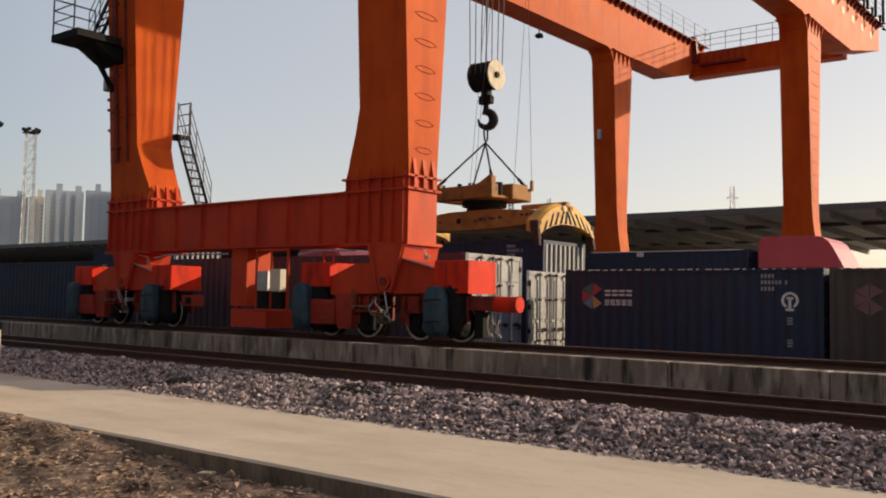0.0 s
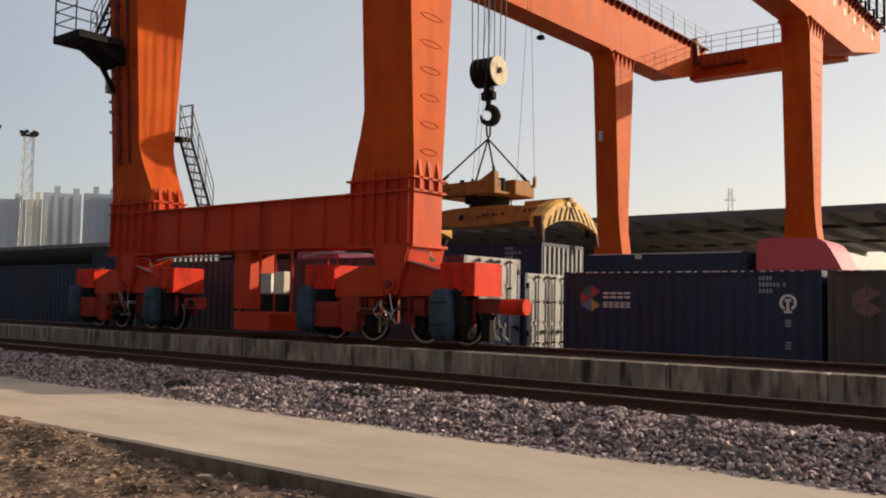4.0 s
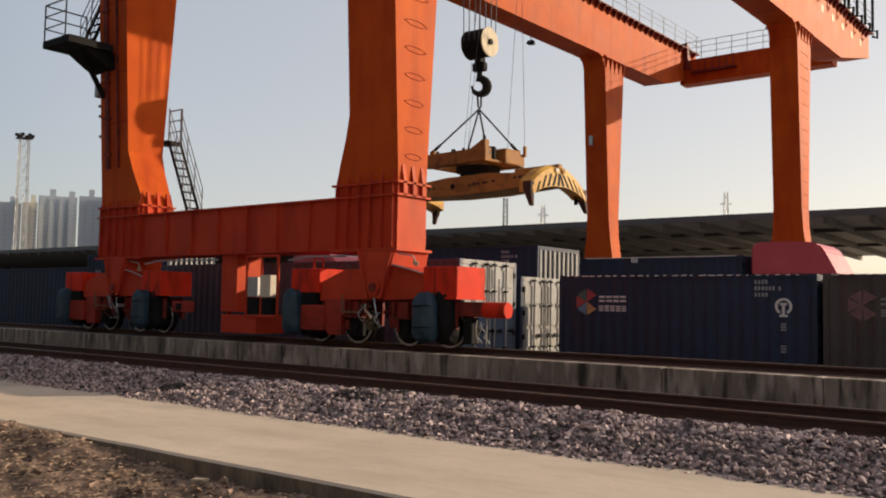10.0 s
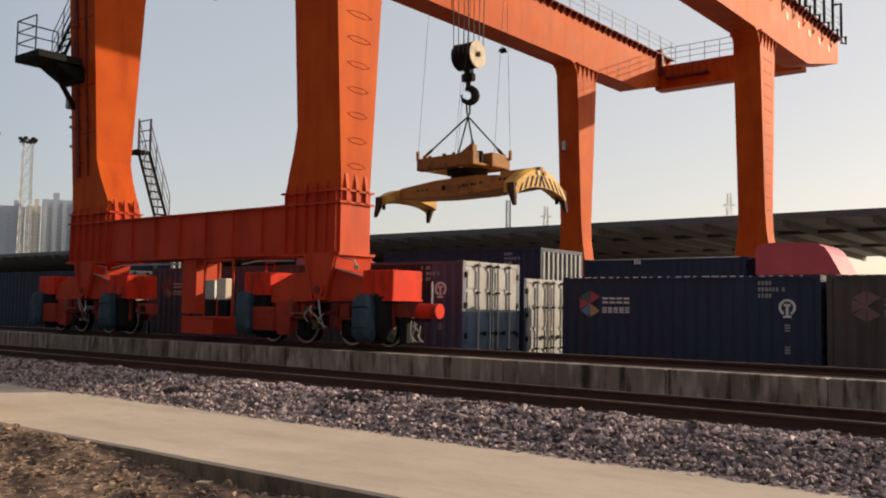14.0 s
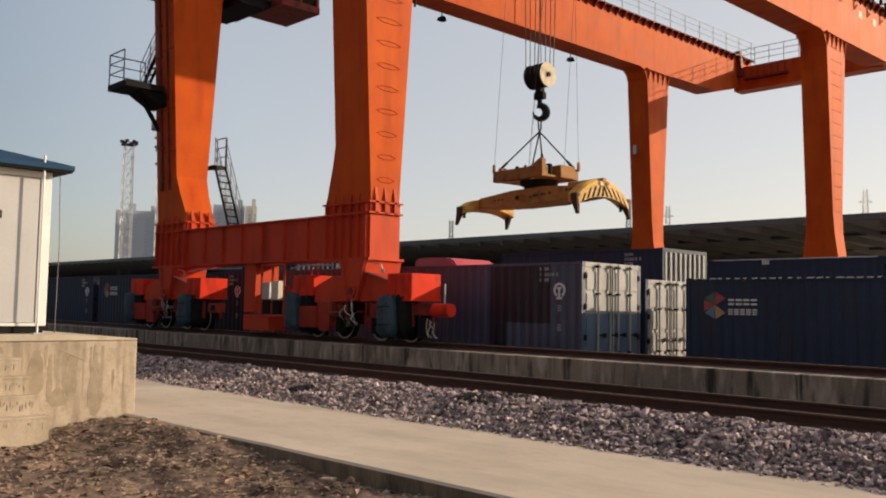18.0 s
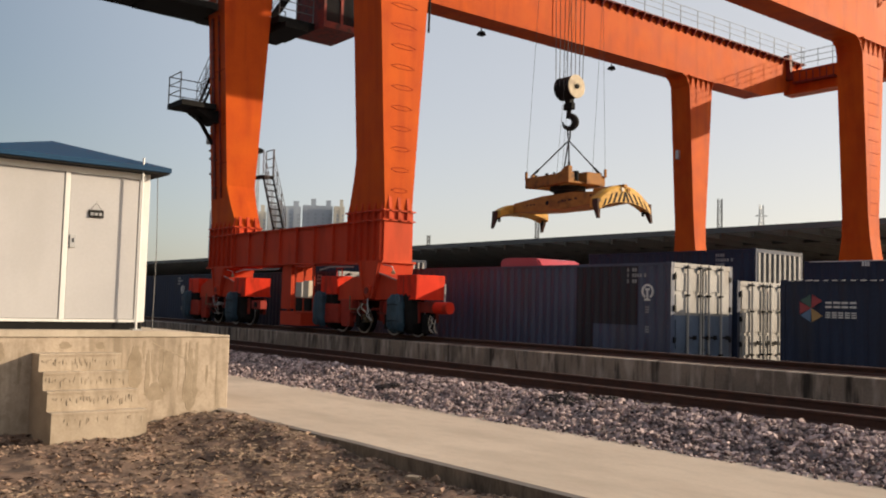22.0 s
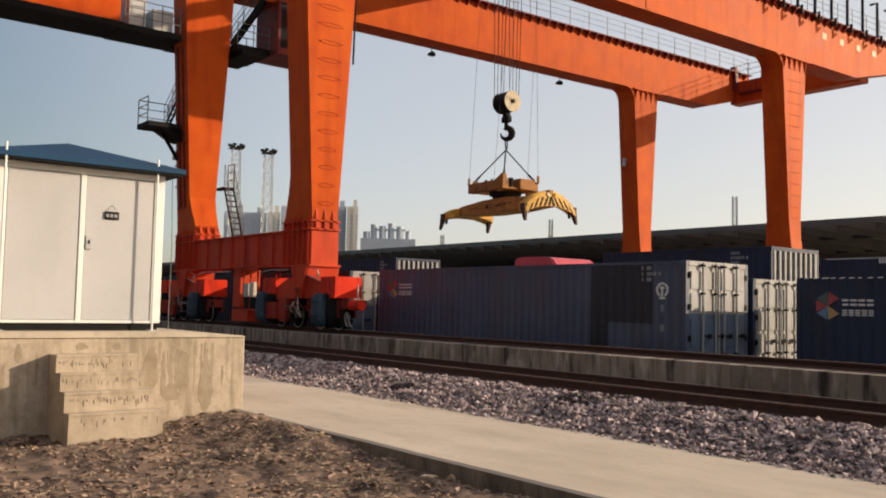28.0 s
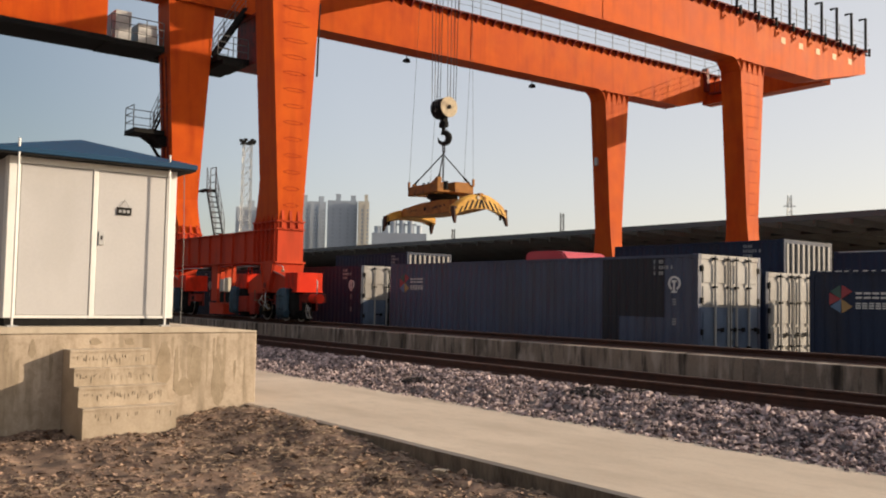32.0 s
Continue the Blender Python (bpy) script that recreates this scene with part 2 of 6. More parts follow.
M_BLUE3 = surface("container_blue_faded", (0.038, 0.054, 0.099), (0.064, 0.086, 0.147), 0.8, 25, (0.4, 0.55), bump=0.05,
                  stain=(0.056, 0.054, 0.067), stain_scale=(1.5, 1.5, 0.4), stain_amount=0.5)
M_GREY = surface("container_grey", (0.050, 0.040, 0.039), (0.085, 0.068, 0.065), 0.8, 25, (0.5, 0.65), bump=0.05,
                 stain=(0.035, 0.024, 0.02), stain_scale=(1.5, 1.5, 0.4), stain_amount=0.5)
M_DOORWHITE = surface("door_white", (0.230, 0.225, 0.221), (0.386, 0.382, 0.373), 1.5, 30, (0.5, 0.75), bump=0.06,
                      stain=(0.184, 0.161, 0.138), stain_scale=(2.4, 2.4, 0.7), stain_amount=0.55)
# blue for the lower door leaves, with the shadow cast there mixed in
M_DOORSHADE = surface("door_blue_shade", (0.068, 0.098, 0.158), (0.120, 0.162, 0.232), 1.5, 30, (0.45, 0.65), bump=0.06, stain=(0.045, 0.060, 0.090), stain_scale=(2.4, 2.4, 0.7), stain_amount=0.5)
M_WHITE = surface("white_marking", (0.55, 0.55, 0.55), (0.74, 0.74, 0.72), 5, 60, (0.5, 0.7), bump=0.0)
M_MARK = surface("faded_marking", (0.20, 0.21, 0.23), (0.36, 0.37, 0.38), 5, 60, (0.5, 0.7), bump=0.0)
M_FADED = surface("faded_emblem", (0.15, 0.075, 0.08), (0.22, 0.12, 0.125), 5, 60, (0.5, 0.7), bump=0.0)
M_MRED = surface("marking_red", (0.30, 0.045, 0.055), (0.38, 0.07, 0.08), 5, 60, (0.5, 0.7), bump=0.0)
M_MBLUE = surface("marking_light_blue", (0.09, 0.17, 0.29), (0.13, 0.22, 0.35), 5, 60, (0.5, 0.7), bump=0.0)
M_MGREEN = surface("marking_green", (0.045, 0.105, 0.09), (0.07, 0.14, 0.12), 5, 60, (0.5, 0.7), bump=0.0)
M_MYELLOW = surface("marking_ochre", (0.36, 0.23, 0.09), (0.46, 0.30, 0.13), 5, 60, (0.5, 0.7), bump=0.0)
M_HUT = surface("hut_panel", (0.417, 0.412, 0.419), (0.487, 0.482, 0.487), 0.8, 25, (0.4, 0.55), bump=0.03,
                stain=(0.367, 0.356, 0.346), stain_scale=(1, 1, 0.4), stain_amount=0.4)
M_HUTWHITE = surface("hut_white_trim", (0.670, 0.670, 0.655), (0.784, 0.784, 0.762), 1.5, 40, (0.35, 0.5), bump=0.02)
M_HUTROOF = surface("hut_roof_blue", (0.008, 0.040, 0.091), (0.013, 0.058, 0.124), 1.2, 30, (0.6, 0.75), bump=0.04, spec=0.2)
M_TARP = surface("blue_tarpaulin", (0.007, 0.024, 0.044), (0.022, 0.062, 0.095), 5, 30, (0.5, 0.7), bump=0.6)
M_TRUCK = surface("truck_red", (0.42, 0.060, 0.085), (0.54, 0.088, 0.115), 1.5, 40, (0.25, 0.45), bump=0.02)
M_TYRE = surface("tyre_rubber", (0.012, 0.012, 0.012), (0.03, 0.03, 0.03), 8, 60, (0.75, 0.9), bump=0.2)
M_ROOF = surface("canopy_steel", (0.08, 0.076, 0.074), (0.13, 0.123, 0.118), 0.3, 10, (0.6, 0.8), bump=0.05)
M_ROOFTOP = surface("canopy_sheet", (0.515, 0.480, 0.445), (0.702, 0.667, 0.620), 0.3, 10, (0.5, 0.7), bump=0.05)
# far-off haze is mixed into these three colours as extra paleness
M_TOWERGREY = surface("hazed_tower_grey", (0.350, 0.395, 0.450), (0.445, 0.490, 0.545), 0.05, 1.0, (0.8, 0.9), bump=0.0)
M_TOWERBEIGE = surface("hazed_tower_beige", (0.550, 0.525, 0.450), (0.650, 0.613, 0.525), 0.05, 1.0, (0.8, 0.9), bump=0.0)
M_WINDOW = surface("hazed_window", (0.300, 0.345, 0.400), (0.360, 0.405, 0.460), 0.3, 3.0, (0.3, 0.45), bump=0.0)
M_GLASS = surface("dark_glass", (0.01, 0.012, 0.014), (0.025, 0.028, 0.03), 2, 20, (0.05, 0.12), bump=0.0)
M_CREAM = surface("cream_panel", (0.50, 0.44, 0.35), (0.60, 0.54, 0.44), 3, 40, (0.5, 0.7), bump=0.02)
M_PLATE = surface("cream_sheave_plate", (0.34, 0.27, 0.17), (0.50, 0.41, 0.27), 5, 40, (0.5, 0.7), bump=0.1,
                  stain=(0.12, 0.08, 0.05), stain_scale=(3, 3, 3), stain_amount=0.6)
M_WORN = surface("worn_block_paint", (0.075, 0.050, 0.024), (0.19, 0.13, 0.065), 5, 40, (0.55, 0.75), bump=0.15)


# ---- mesh tools ----
def box(bm, x0, x1, y0, y1, z0, z1):
    v = [bm.verts.new((x, y, z)) for z in (z0, z1) for x, y in ((x0, y0), (x1, y0), (x1, y1), (x0, y1))]
    for f in ((3, 2, 1, 0), (4, 5, 6, 7), (0, 1, 5, 4), (1, 2, 6, 5), (2, 3, 7, 6), (3, 0, 4, 7)):
        bm.faces.new([v[i] for i in f])
    return bm


def hexa(bm, low, high):
    """Four corners below and four above, both counter-clockwise from above."""
    v = [bm.verts.new(p) for p in (*low, *high)]
    for f in ((3, 2, 1, 0), (4, 5, 6, 7), (0, 1, 5, 4), (1, 2, 6, 5), (2, 3, 7, 6), (3, 0, 4, 7)):
        bm.faces.new([v[i] for i in f])
    return bm


def rod(bm, a, b, r, n=8, r2=None):
    a, b = Vector(a), Vector(b)
    q = (b - a).to_track_quat("Z", "Y")
    rings = []
    for p, rad in ((a, r), (b, r if r2 is None else r2)):
        rings.append([bm.verts.new(p + q @ Vector((rad * math.cos(2 * math.pi * k / n), rad * math.sin(2 * math.pi * k / n), 0))) for k in range(n)])
    for k in range(n):
        bm.faces.new((rings[0][k], rings[0][(k + 1) % n], rings[1][(k + 1) % n], rings[1][k]))
    bm.faces.new(rings[0][::-1])
    bm.faces.new(rings[1])
    return bm


def tube(bm, pts, r, n=6):
    """One swept skin along a bent line."""
    pts = [Vector(p) for p in pts]
    rings, side = [], None
    for k, p in enumerate(pts):
        d = (pts[min(k + 1, len(pts) - 1)] - pts[max(k - 1, 0)]).normalized()
        if side is None or side.cross(d).length < 0.05:
            side = d.orthogonal()
        side = (side - d * side.dot(d)).normalized()
        up = d.cross(side)
        rings.append([bm.verts.new(p + (side * math.cos(2 * math.pi * j / n) + up * math.sin(2 * math.pi * j / n)) * r) for j in range(n)])
    for a, b in zip(rings, rings[1:]):
        for j in range(n):
            bm.faces.new((a[j], a[(j + 1) % n], b[(j + 1) % n], b[j]))
    bm.faces.new(rings[0][::-1])
    bm.faces.new(rings[-1])
    return bm


def prism(bm, pts, axis, lo, hi):
    """A flat outline (pairs) pushed along an axis."""
    def at(p, w):
        return {"x": (w, p[0], p[1]), "y": (p[0], w, p[1]), "z": (p[0], p[1], w)}[axis]
    a, b = [bm.verts.new(at(p, lo)) for p in pts], [bm.verts.new(at(p, hi)) for p in pts]
    k = len(pts)
    fs = [bm.faces.new(a), bm.faces.new(b[::-1])] + [bm.faces.new((a[i], b[i], b[(i + 1) % k], a[(i + 1) % k])) for i in range(k)]
    bmesh.ops.recalc_face_normals(bm, faces=fs)
    return bm


def wheel_mesh(bm, c, r, w, n=28, lip=0.03):
    """A flanged wheel whose axle lies along y."""
    prof = [(-w / 2, r * 0.25), (-w / 2, r + lip), (-w / 2 + 0.03, r + lip), (-w / 2 + 0.04, r), (w / 2 - 0.04, r), (w / 2 - 0.03, r + lip), (w / 2, r + lip), (w / 2, r * 0.25)]
    rings = [[bm.verts.new((c[0] + p[1] * math.cos(2 * math.pi * k / n), c[1] + p[0], c[2] + p[1] * math.sin(2 * math.pi * k / n))) for p in prof] for k in range(n)]
    for k in range(n):
        for j in range(len(prof)):
            bm.faces.new((rings[k][j], rings[k][(j + 1) % len(prof)], rings[(k + 1) % n][(j + 1) % len(prof)], rings[(k + 1) % n][j]))
    bmesh.ops.recalc_face_normals(bm, faces=bm.faces)
    return bm


def soft_edges(bm, w, seg=1):
    bmesh.ops.bevel(bm, geom=list(bm.edges), offset=w, segments=seg, affect="EDGES", clamp_overlap=True)
    return bm


STUFF = {"grime_streaks", "lettering", "code_bar", "hazard_stripe", "lattice", "sign_bars", "sunlit_edge"}


def part(name, bm, material, parent=None, label="", smooth=False):
    me = bpy.data.meshes.new(name)
    bm.to_mesh(me)
    bm.free()
    me.materials.append(material)
    if smooth:
        me.polygons.foreach_set("use_smooth", [True] * len(me.polygons))
    ob = new(name, me)
    ob.parent = parent
    if label:
        ob["label"] = label
    if name in STUFF:
        ob["kind"] = "stuff"
    return ob


def B():
    return bmesh.new()


def thing(name, label, category, group="", kind="", at=(0, 0, 0)):
    ob = new(name)
    ob.location = at
    return tagged(ob, label, category, group, kind)


def again(ob, name, parent, m):
    """One more object on the same mesh."""
    o = new(name, ob.data)
    o.parent = parent
    o.matrix_local = m
    return o


# ---- ground, path, track, beam ----
def ground_height(x, y):
    """Rough soil near the path, flat far off."""
    near = max(0.0, 1 - max(0.0, abs(x + 9) - 16) / 8) * max(0.0, 1 - max(0.0, abs(y - 3) - 6) / 8)
    bank = 0.10 * math.exp(-((x + 12.8) ** 2) / 3.0 - ((y - 5.6) ** 2) / 0.6)
    h = -0.16 + near * (0.10 * noise.noise((x * 0.55, y * 0.55, 0)) + 0.07 * noise.noise((x * 2.1, y * 2.1, 3)) + 0.034 * noise.noise((x * 6, y * 6, 7)) + 0.016 * noise.noise((x * 15, y * 15, 11))) + bank
    edge = min(1.0, max(0.0, (-6.0 - x) / 4.5)) * min(1.0, max(0.0, (x + 19) / 2))
    h += 0.125 * edge * math.exp(-(max(0.0, 6.15 - y) / 0.75) ** 2)
    return h if y < 6.22 else min(h, -0.12)


def build_ground():
    def steps(near0, near1, d, far):
        s = list(np.arange(near0, near1 + 1e-6, d))
        out, w, step = [], near1, d
        while w < far:
            step *= 1.35
            w += step
            out.append(w)
        neg, w, step = [], near0, d
        while w > -far:
            step *= 1.35
            w -= step
            neg.append(w)
        return neg[::-1] + s + out
    xs, ys = steps(-18.0, 0.0, 0.05, 2200), steps(1.0, 6.5, 0.05, 2200)
    verts = [(x, y, ground_height(x, y)) for y in ys for x in xs]
    k = len(xs)
    faces = [(j * k + i, j * k + i + 1, (j + 1) * k + i + 1, (j + 1) * k + i) for j in range(len(ys) - 1) for i in range(k - 1)]
    me = bpy.data.meshes.new("ground")
    me.from_pydata(verts, [], faces)
    me.materials.append(M_SOIL)
    me.polygons.foreach_set("use_smooth", [True] * len(me.polygons))
    return tagged(new("ground", me), "bare brown soil with dry straw and clods", "ground", kind="structure")


build_ground()
X0, X1 = -150.0, 30.0
bm = B()
n = 360
rows = []
for k in range(n + 1):
    x = X0 + (X1 - X0) * k / n
    e = 6.28 + 0.03 * noise.noise((x * 0.9, 0, 0)) + 0.015 * noise.noise((x * 4, 2, 0))
    rows.append([bm.verts.new(p) for p in ((x, e, -0.25), (x, e - 0.01, 0.035), (x, e + 0.025, 0.06), (x, 9.5, 0.06), (x, 9.5, -0.25))])
for a, b in zip(rows, rows[1:]):
    for j in range(4):
        bm.faces.new((a[j], b[j], b[j + 1], a[j + 1]))
bmesh.ops.recalc_face_normals(bm, faces=bm.faces)
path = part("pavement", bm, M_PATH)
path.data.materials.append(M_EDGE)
# a darker, streaked concrete goes on the vertical faces
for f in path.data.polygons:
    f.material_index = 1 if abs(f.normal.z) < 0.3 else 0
tagged(path, "pale worn concrete service path beside the track", "path", kind="structure")
# unseen wall added behind the camera to hold low skylight off near faces
wall = part("unseen_wall_south", box(B(), -160, 90, -15, -14.6, -0.4, 15), M_ROOF)
tagged(wall, "added plain dark wall behind the camera, dims the skylight", "wall", kind="structure")

yard = part("yard_floor", box(B(), -320, 60, 14.9, 140, -0.3, 0.0), M_YARD)
tagged(yard, "grey concrete container yard floor", "floor", kind="structure")

beam = thing("crane_rail_beam", "long stained concrete retaining beam under the crane rail", "wall", kind="structure")
rng = random.Random(4)
x = X0
while x < X1:
    w = rng.choice((2.4, 2.9, 3.3, 2.6))
    dy = rng.uniform(-0.008, 0.008)
    bm = B()
    box(bm, x + 0.008, x + w - 0.008, 14.28 + dy, 15.75, -0.3, 0.815)
    part("beam_segment", soft_edges(bm, 0.015), M_BEAM, beam)
    x += w


def rail_profile(z, head=0.073, base=0.15, h=0.176):
    return [(-base / 2, z - h), (base / 2, z - h), (base / 2, z - h + 0.015), (0.012, z - h + 0.04), (0.012, z - 0.05), (head / 2, z - 0.035),
            (head / 2, z - 0.012), (head / 2 - 0.012, z), (-head / 2 + 0.012, z), (-head / 2, z - 0.012), (-head / 2, z - 0.035), (-0.012, z - 0.05),
            (-0.012, z - h + 0.04), (-base / 2, z - h + 0.015)]


def rail(name, y, z, parent, h=0.176, head=0.073):
    prof = [(p[0] + y, p[1]) for p in rail_profile(z, head=head, h=h)]
    r = part(name, prism(B(), prof, "x", X0, X1), M_RUST, parent)
    part("railhead", box(B(), X0, X1, y - head / 2 + 0.014, y + head / 2 - 0.014, z - 0.002, z + 0.003), M_RAILTOP, r, "worn shiny running surface")
    return r


crane_track = thing("crane_rail", "rust-brown crane rail on its sole plates", "rail", kind="structure")
rail("rail", 15.0, 0.95, crane_track, h=0.13, head=0.09)
part("sole_plate", box(B(), X0, X1, 14.62, 15.38, 0.80, 0.823), M_RUST, crane_track)

track = thing("railway_track", "rust-brown railway track on concrete sleepers in ballast", "track", kind="structure")
rail("rail", 11.82, 0.48, track)
rail("rail", 13.32, 0.48, track)
bm = B()
prism(bm, [(-1.28, 0.11), (1.28, 0.11), (1.28, 0.27), (0.95, 0.296), (0.5, 0.285), (-0.5, 0.285), (-0.95, 0.296), (-1.28, 0.27)], "x", -0.13, 0.13)
first = part("sleeper", bm, M_SLEEPER, track)
first.location = (-60, 12.57, 0)
for k in range(1, 116):
    again(first, "sleeper", track, pose(-60 + 0.6 * k, 12.57, 0))

# Ballast: a banked bed and loose stones on its visible shoulder
def ballast_top(x, y):
    """The bank's height with its bumps."""
    base = float(np.interp(y, [9.0, 9.2, 9.5, 10.55, 10.95, 11.35, 11.65, 14.2], [-0.06, 0.04, 0.09, 0.25, 0.31, 0.31, 0.26, 0.20]))
    lump = 0.075 * noise.noise((x * 1.5, y * 2.2, 4)) + 0.04 * noise.noise((x * 3.7, y * 4.5, 9))
    return base + lump * min(1.0, max(0.0, (y - 9.1) / 0.5)) * (1.0 if y < 11.45 else 0.2)


bx, by = np.arange(X0, X1 + 0.1, 0.2), np.concatenate([np.linspace(9.0, 11.5, 17), np.array([12.2, 12.9, 13.6, 14.27])])
me = bpy.data.meshes.new("ballast_bed")
k = len(bx)
me.from_pydata([(x, y, ballast_top(x, y) - 0.012) for y in by for x in bx], [],
               [(j * k + i, j * k + i + 1, (j + 1) * k + i + 1, (j + 1) * k + i) for j in range(len(by) - 1) for i in range(k - 1)])
me.materials.append(M_BALLASTBED)
tagged(new("ballast_bed", me), "grey ballast bank under the track", "gravel", kind="structure")


def scatter(name, count, place, size, material, flat=(0.55, 0.9), seed=1, seeds=18):
    """Many small angular pieces in one mesh."""
    r = np.random.RandomState(seed)
    kinds = []
    for _ in range(seeds):
        hull = bmesh.new()
        for p in r.normal(size=(10, 3)):
            hull.verts.new(p / np.linalg.norm(p) * r.uniform(0.8, 1.2))
        bmesh.ops.convex_hull(hull, input=list(hull.verts))
        bmesh.ops.triangulate(hull, faces=list(hull.faces))
        hull.verts.index_update()
        kinds.append((np.array([v.co for v in hull.verts]), np.array([[v.index for v in f.verts] for f in hull.faces])))
        hull.free()
    vs, fs, total = [], [], 0
    for n in range(count):
        x, y, z, s = place(r)
        base, tri = kinds[r.randint(seeds)]
        b = base * (s * size) * np.array([1, r.uniform(0.55, 0.95), r.uniform(*flat)])
        a, c, d = r.uniform(-3.14, 3.14), r.uniform(-0.6, 0.6), r.uniform(-0.6, 0.6)
        rot = np.array(Euler((c, d, a)).to_matrix())
        vs.append(b @ rot.T + (x, y, z))
        fs.append(tri + total)
        total += len(base)
    me = bpy.data.meshes.new(name)
    me.from_pydata(np.concatenate(vs).tolist(), [], np.concatenate(fs).tolist())
    me.materials.append(material)
    return new(name, me)


def ballast_place(r):
    u = r.uniform()
    x = -8 + 10 * r.uniform() if u < 0.33 else (-26 + 18 * r.uniform() if u < 0.75 else -48 + 22 * r.uniform())
    y = 9.02 + 2.68 * r.uniform() ** 0.9
    y += 0.12 * noise.noise((x * 0.8, 0, 0)) * (1 if y < 9.4 else 0)
    return x, y, ballast_top(x, y) + r.uniform(-0.012, 0.024), r.uniform(0.6, 1.6) * (1.6 if r.uniform() < 0.05 else 1) * (1.25 if y > 10.6 else 1)


tagged(scatter("ballast_stones", 30000, ballast_place, 0.034, M_BALLAST, flat=(0.45, 0.85), seed=3), "loose angular grey and rusty ballast stones", "gravel", kind="stuff")


def oily_place(r):
    cx, cy = OILY[r.randint(len(OILY))]
    a, d = r.uniform(0, 6.28), r.uniform() ** 0.7
    x, y = cx + 0.34 * d * math.cos(a), cy + 0.20 * d * math.sin(a)
    return x, y, ballast_top(x, y) + r.uniform(0.005, 0.035), r.uniform(0.6, 1.4)


OILY = ((-10.2, 10.75), (-9.8, 11.3), (-14.2, 10.1))
tagged(scatter("oily_stones", 700, oily_place, 0.034, M_OILSTONE, seed=9), "clumps of oil-blackened ballast stones", "gravel", kind="stuff")


def clod_place(r):
    x, y = r.uniform(-17, 1.0), r.uniform(0.5, 6.2)
    s = r.uniform() ** 9 * 6.5 + 0.35
    return x, y, ground_height(x, y) - 0.001 * s, s


tagged(scatter("soil_clods", 15000, clod_place, 0.0115, M_CLOD, flat=(0.35, 0.7), seed=5), "crumbled brown clods and small stones on the soil", "soil", kind="stuff")


def build_litter():
    """Curled dead leaves and chips: two bent halves each."""
    r = np.random.RandomState(18)
    vs, fs = [], []
    for n in range(26000):
        x, y = r.uniform(-17, 1.0), r.uniform(0.8, 6.2)
        if noise.noise((x * 0.9, y * 0.9, 40)) < r.uniform(-0.5, 0.3):
            continue
        L = r.uniform(0.012, 0.05) * (1.9 if r.uniform() < 0.06 else 1.0)
        w, a = L * r.uniform(0.3, 0.75), r.uniform(0, 6.28)
        z = ground_height(x, y) + r.uniform(0.004, 0.014)
        tilt, curl = r.uniform(-0.5, 0.5), r.uniform(0.1, 0.6) * w
        d, e = np.array([math.cos(a), math.sin(a), tilt]) * L, np.array([-math.sin(a), math.cos(a), r.uniform(-0.4, 0.4)]) * w
        c, k = np.array([x, y, z]), len(vs)
        up = np.array([0, 0, curl])
        for p in (c - d * 0.8, c - e + up, c + d, c + e + up, c - e * 0.5 + up * 0.2 - d * 0.5):
            vs.append(p.tolist())
        fs += [(k, k + 4, k + 1, k + 2), (k, k + 2, k + 3)]
    me = bpy.data.meshes.new("leaf_litter")
    me.from_pydata(vs, [], fs)
    me.materials.append(M_LITTER)
    tagged(new("leaf_litter", me), "curled dead brown leaves and chips on the soil", "litter", kind="stuff")


build_litter()


def build_straw():
    r = np.random.RandomState(8)
    vs, fs = [], []
    for n in range(26000):
        x, y = r.uniform(-17, 1.0), r.uniform(0.8, 6.2)
        if noise.noise((x * 0.5, y * 0.5, 20)) < r.uniform(-0.35, 0.25):
            continue
        a, L, w, z = r.uniform(0, 6.28), r.uniform(0.02, 0.12), r.uniform(0.002, 0.008), ground_height(x, y) + r.uniform(0.006, 0.02)
        d, e = np.array([math.cos(a), math.sin(a), r.uniform(-0.12, 0.3)]) * L / 2, np.array([-math.sin(a), math.cos(a), 0]) * w
        c, k = np.array([x, y, z]), len(vs)
        up = np.array([0, 0, w])
        vs += [(c - d - e).tolist(), (c + d - e).tolist(), (c + d + e).tolist(), (c - d + e).tolist(), (c - d + up).tolist(), (c + d + up).tolist()]
        fs += [(k, k + 1, k + 5, k + 4), (k + 2, k + 3, k + 4, k + 5), (k + 3, k + 2, k + 1, k)]
    me = bpy.data.meshes.new("dry_straw")
    me.from_pydata(vs, [], fs)
    me.materials.append(M_STRAW)
    tagged(new("dry_straw", me), "scattered dry straw and dead grass on the soil", "straw", kind="stuff")


build_straw()
bm = B()
box(bm, -0.11, 0.11, -0.065, 0.065, -0.035, 0.03)
for v in bm.verts:
    v.co += Vector((0.03 * math.sin(v.co.y * 40), 0.02 * math.sin(v.co.x * 31 + 1), 0.012 * math.sin(v.co.x * 50)))
lump = part("concrete_lump", soft_edges(bm, 0.012, 2), M_PLINTH)
lump.matrix_world = pose(-7.83, 5.98, -0.085, 4, -6, 25) @ Matrix.Diagonal((0.75, 0.75, 0.6, 1))
tagged(lump, "broken pale concrete lump lying on the soil", "rubble")


# ---- containers ----
rngc = random.Random(11)


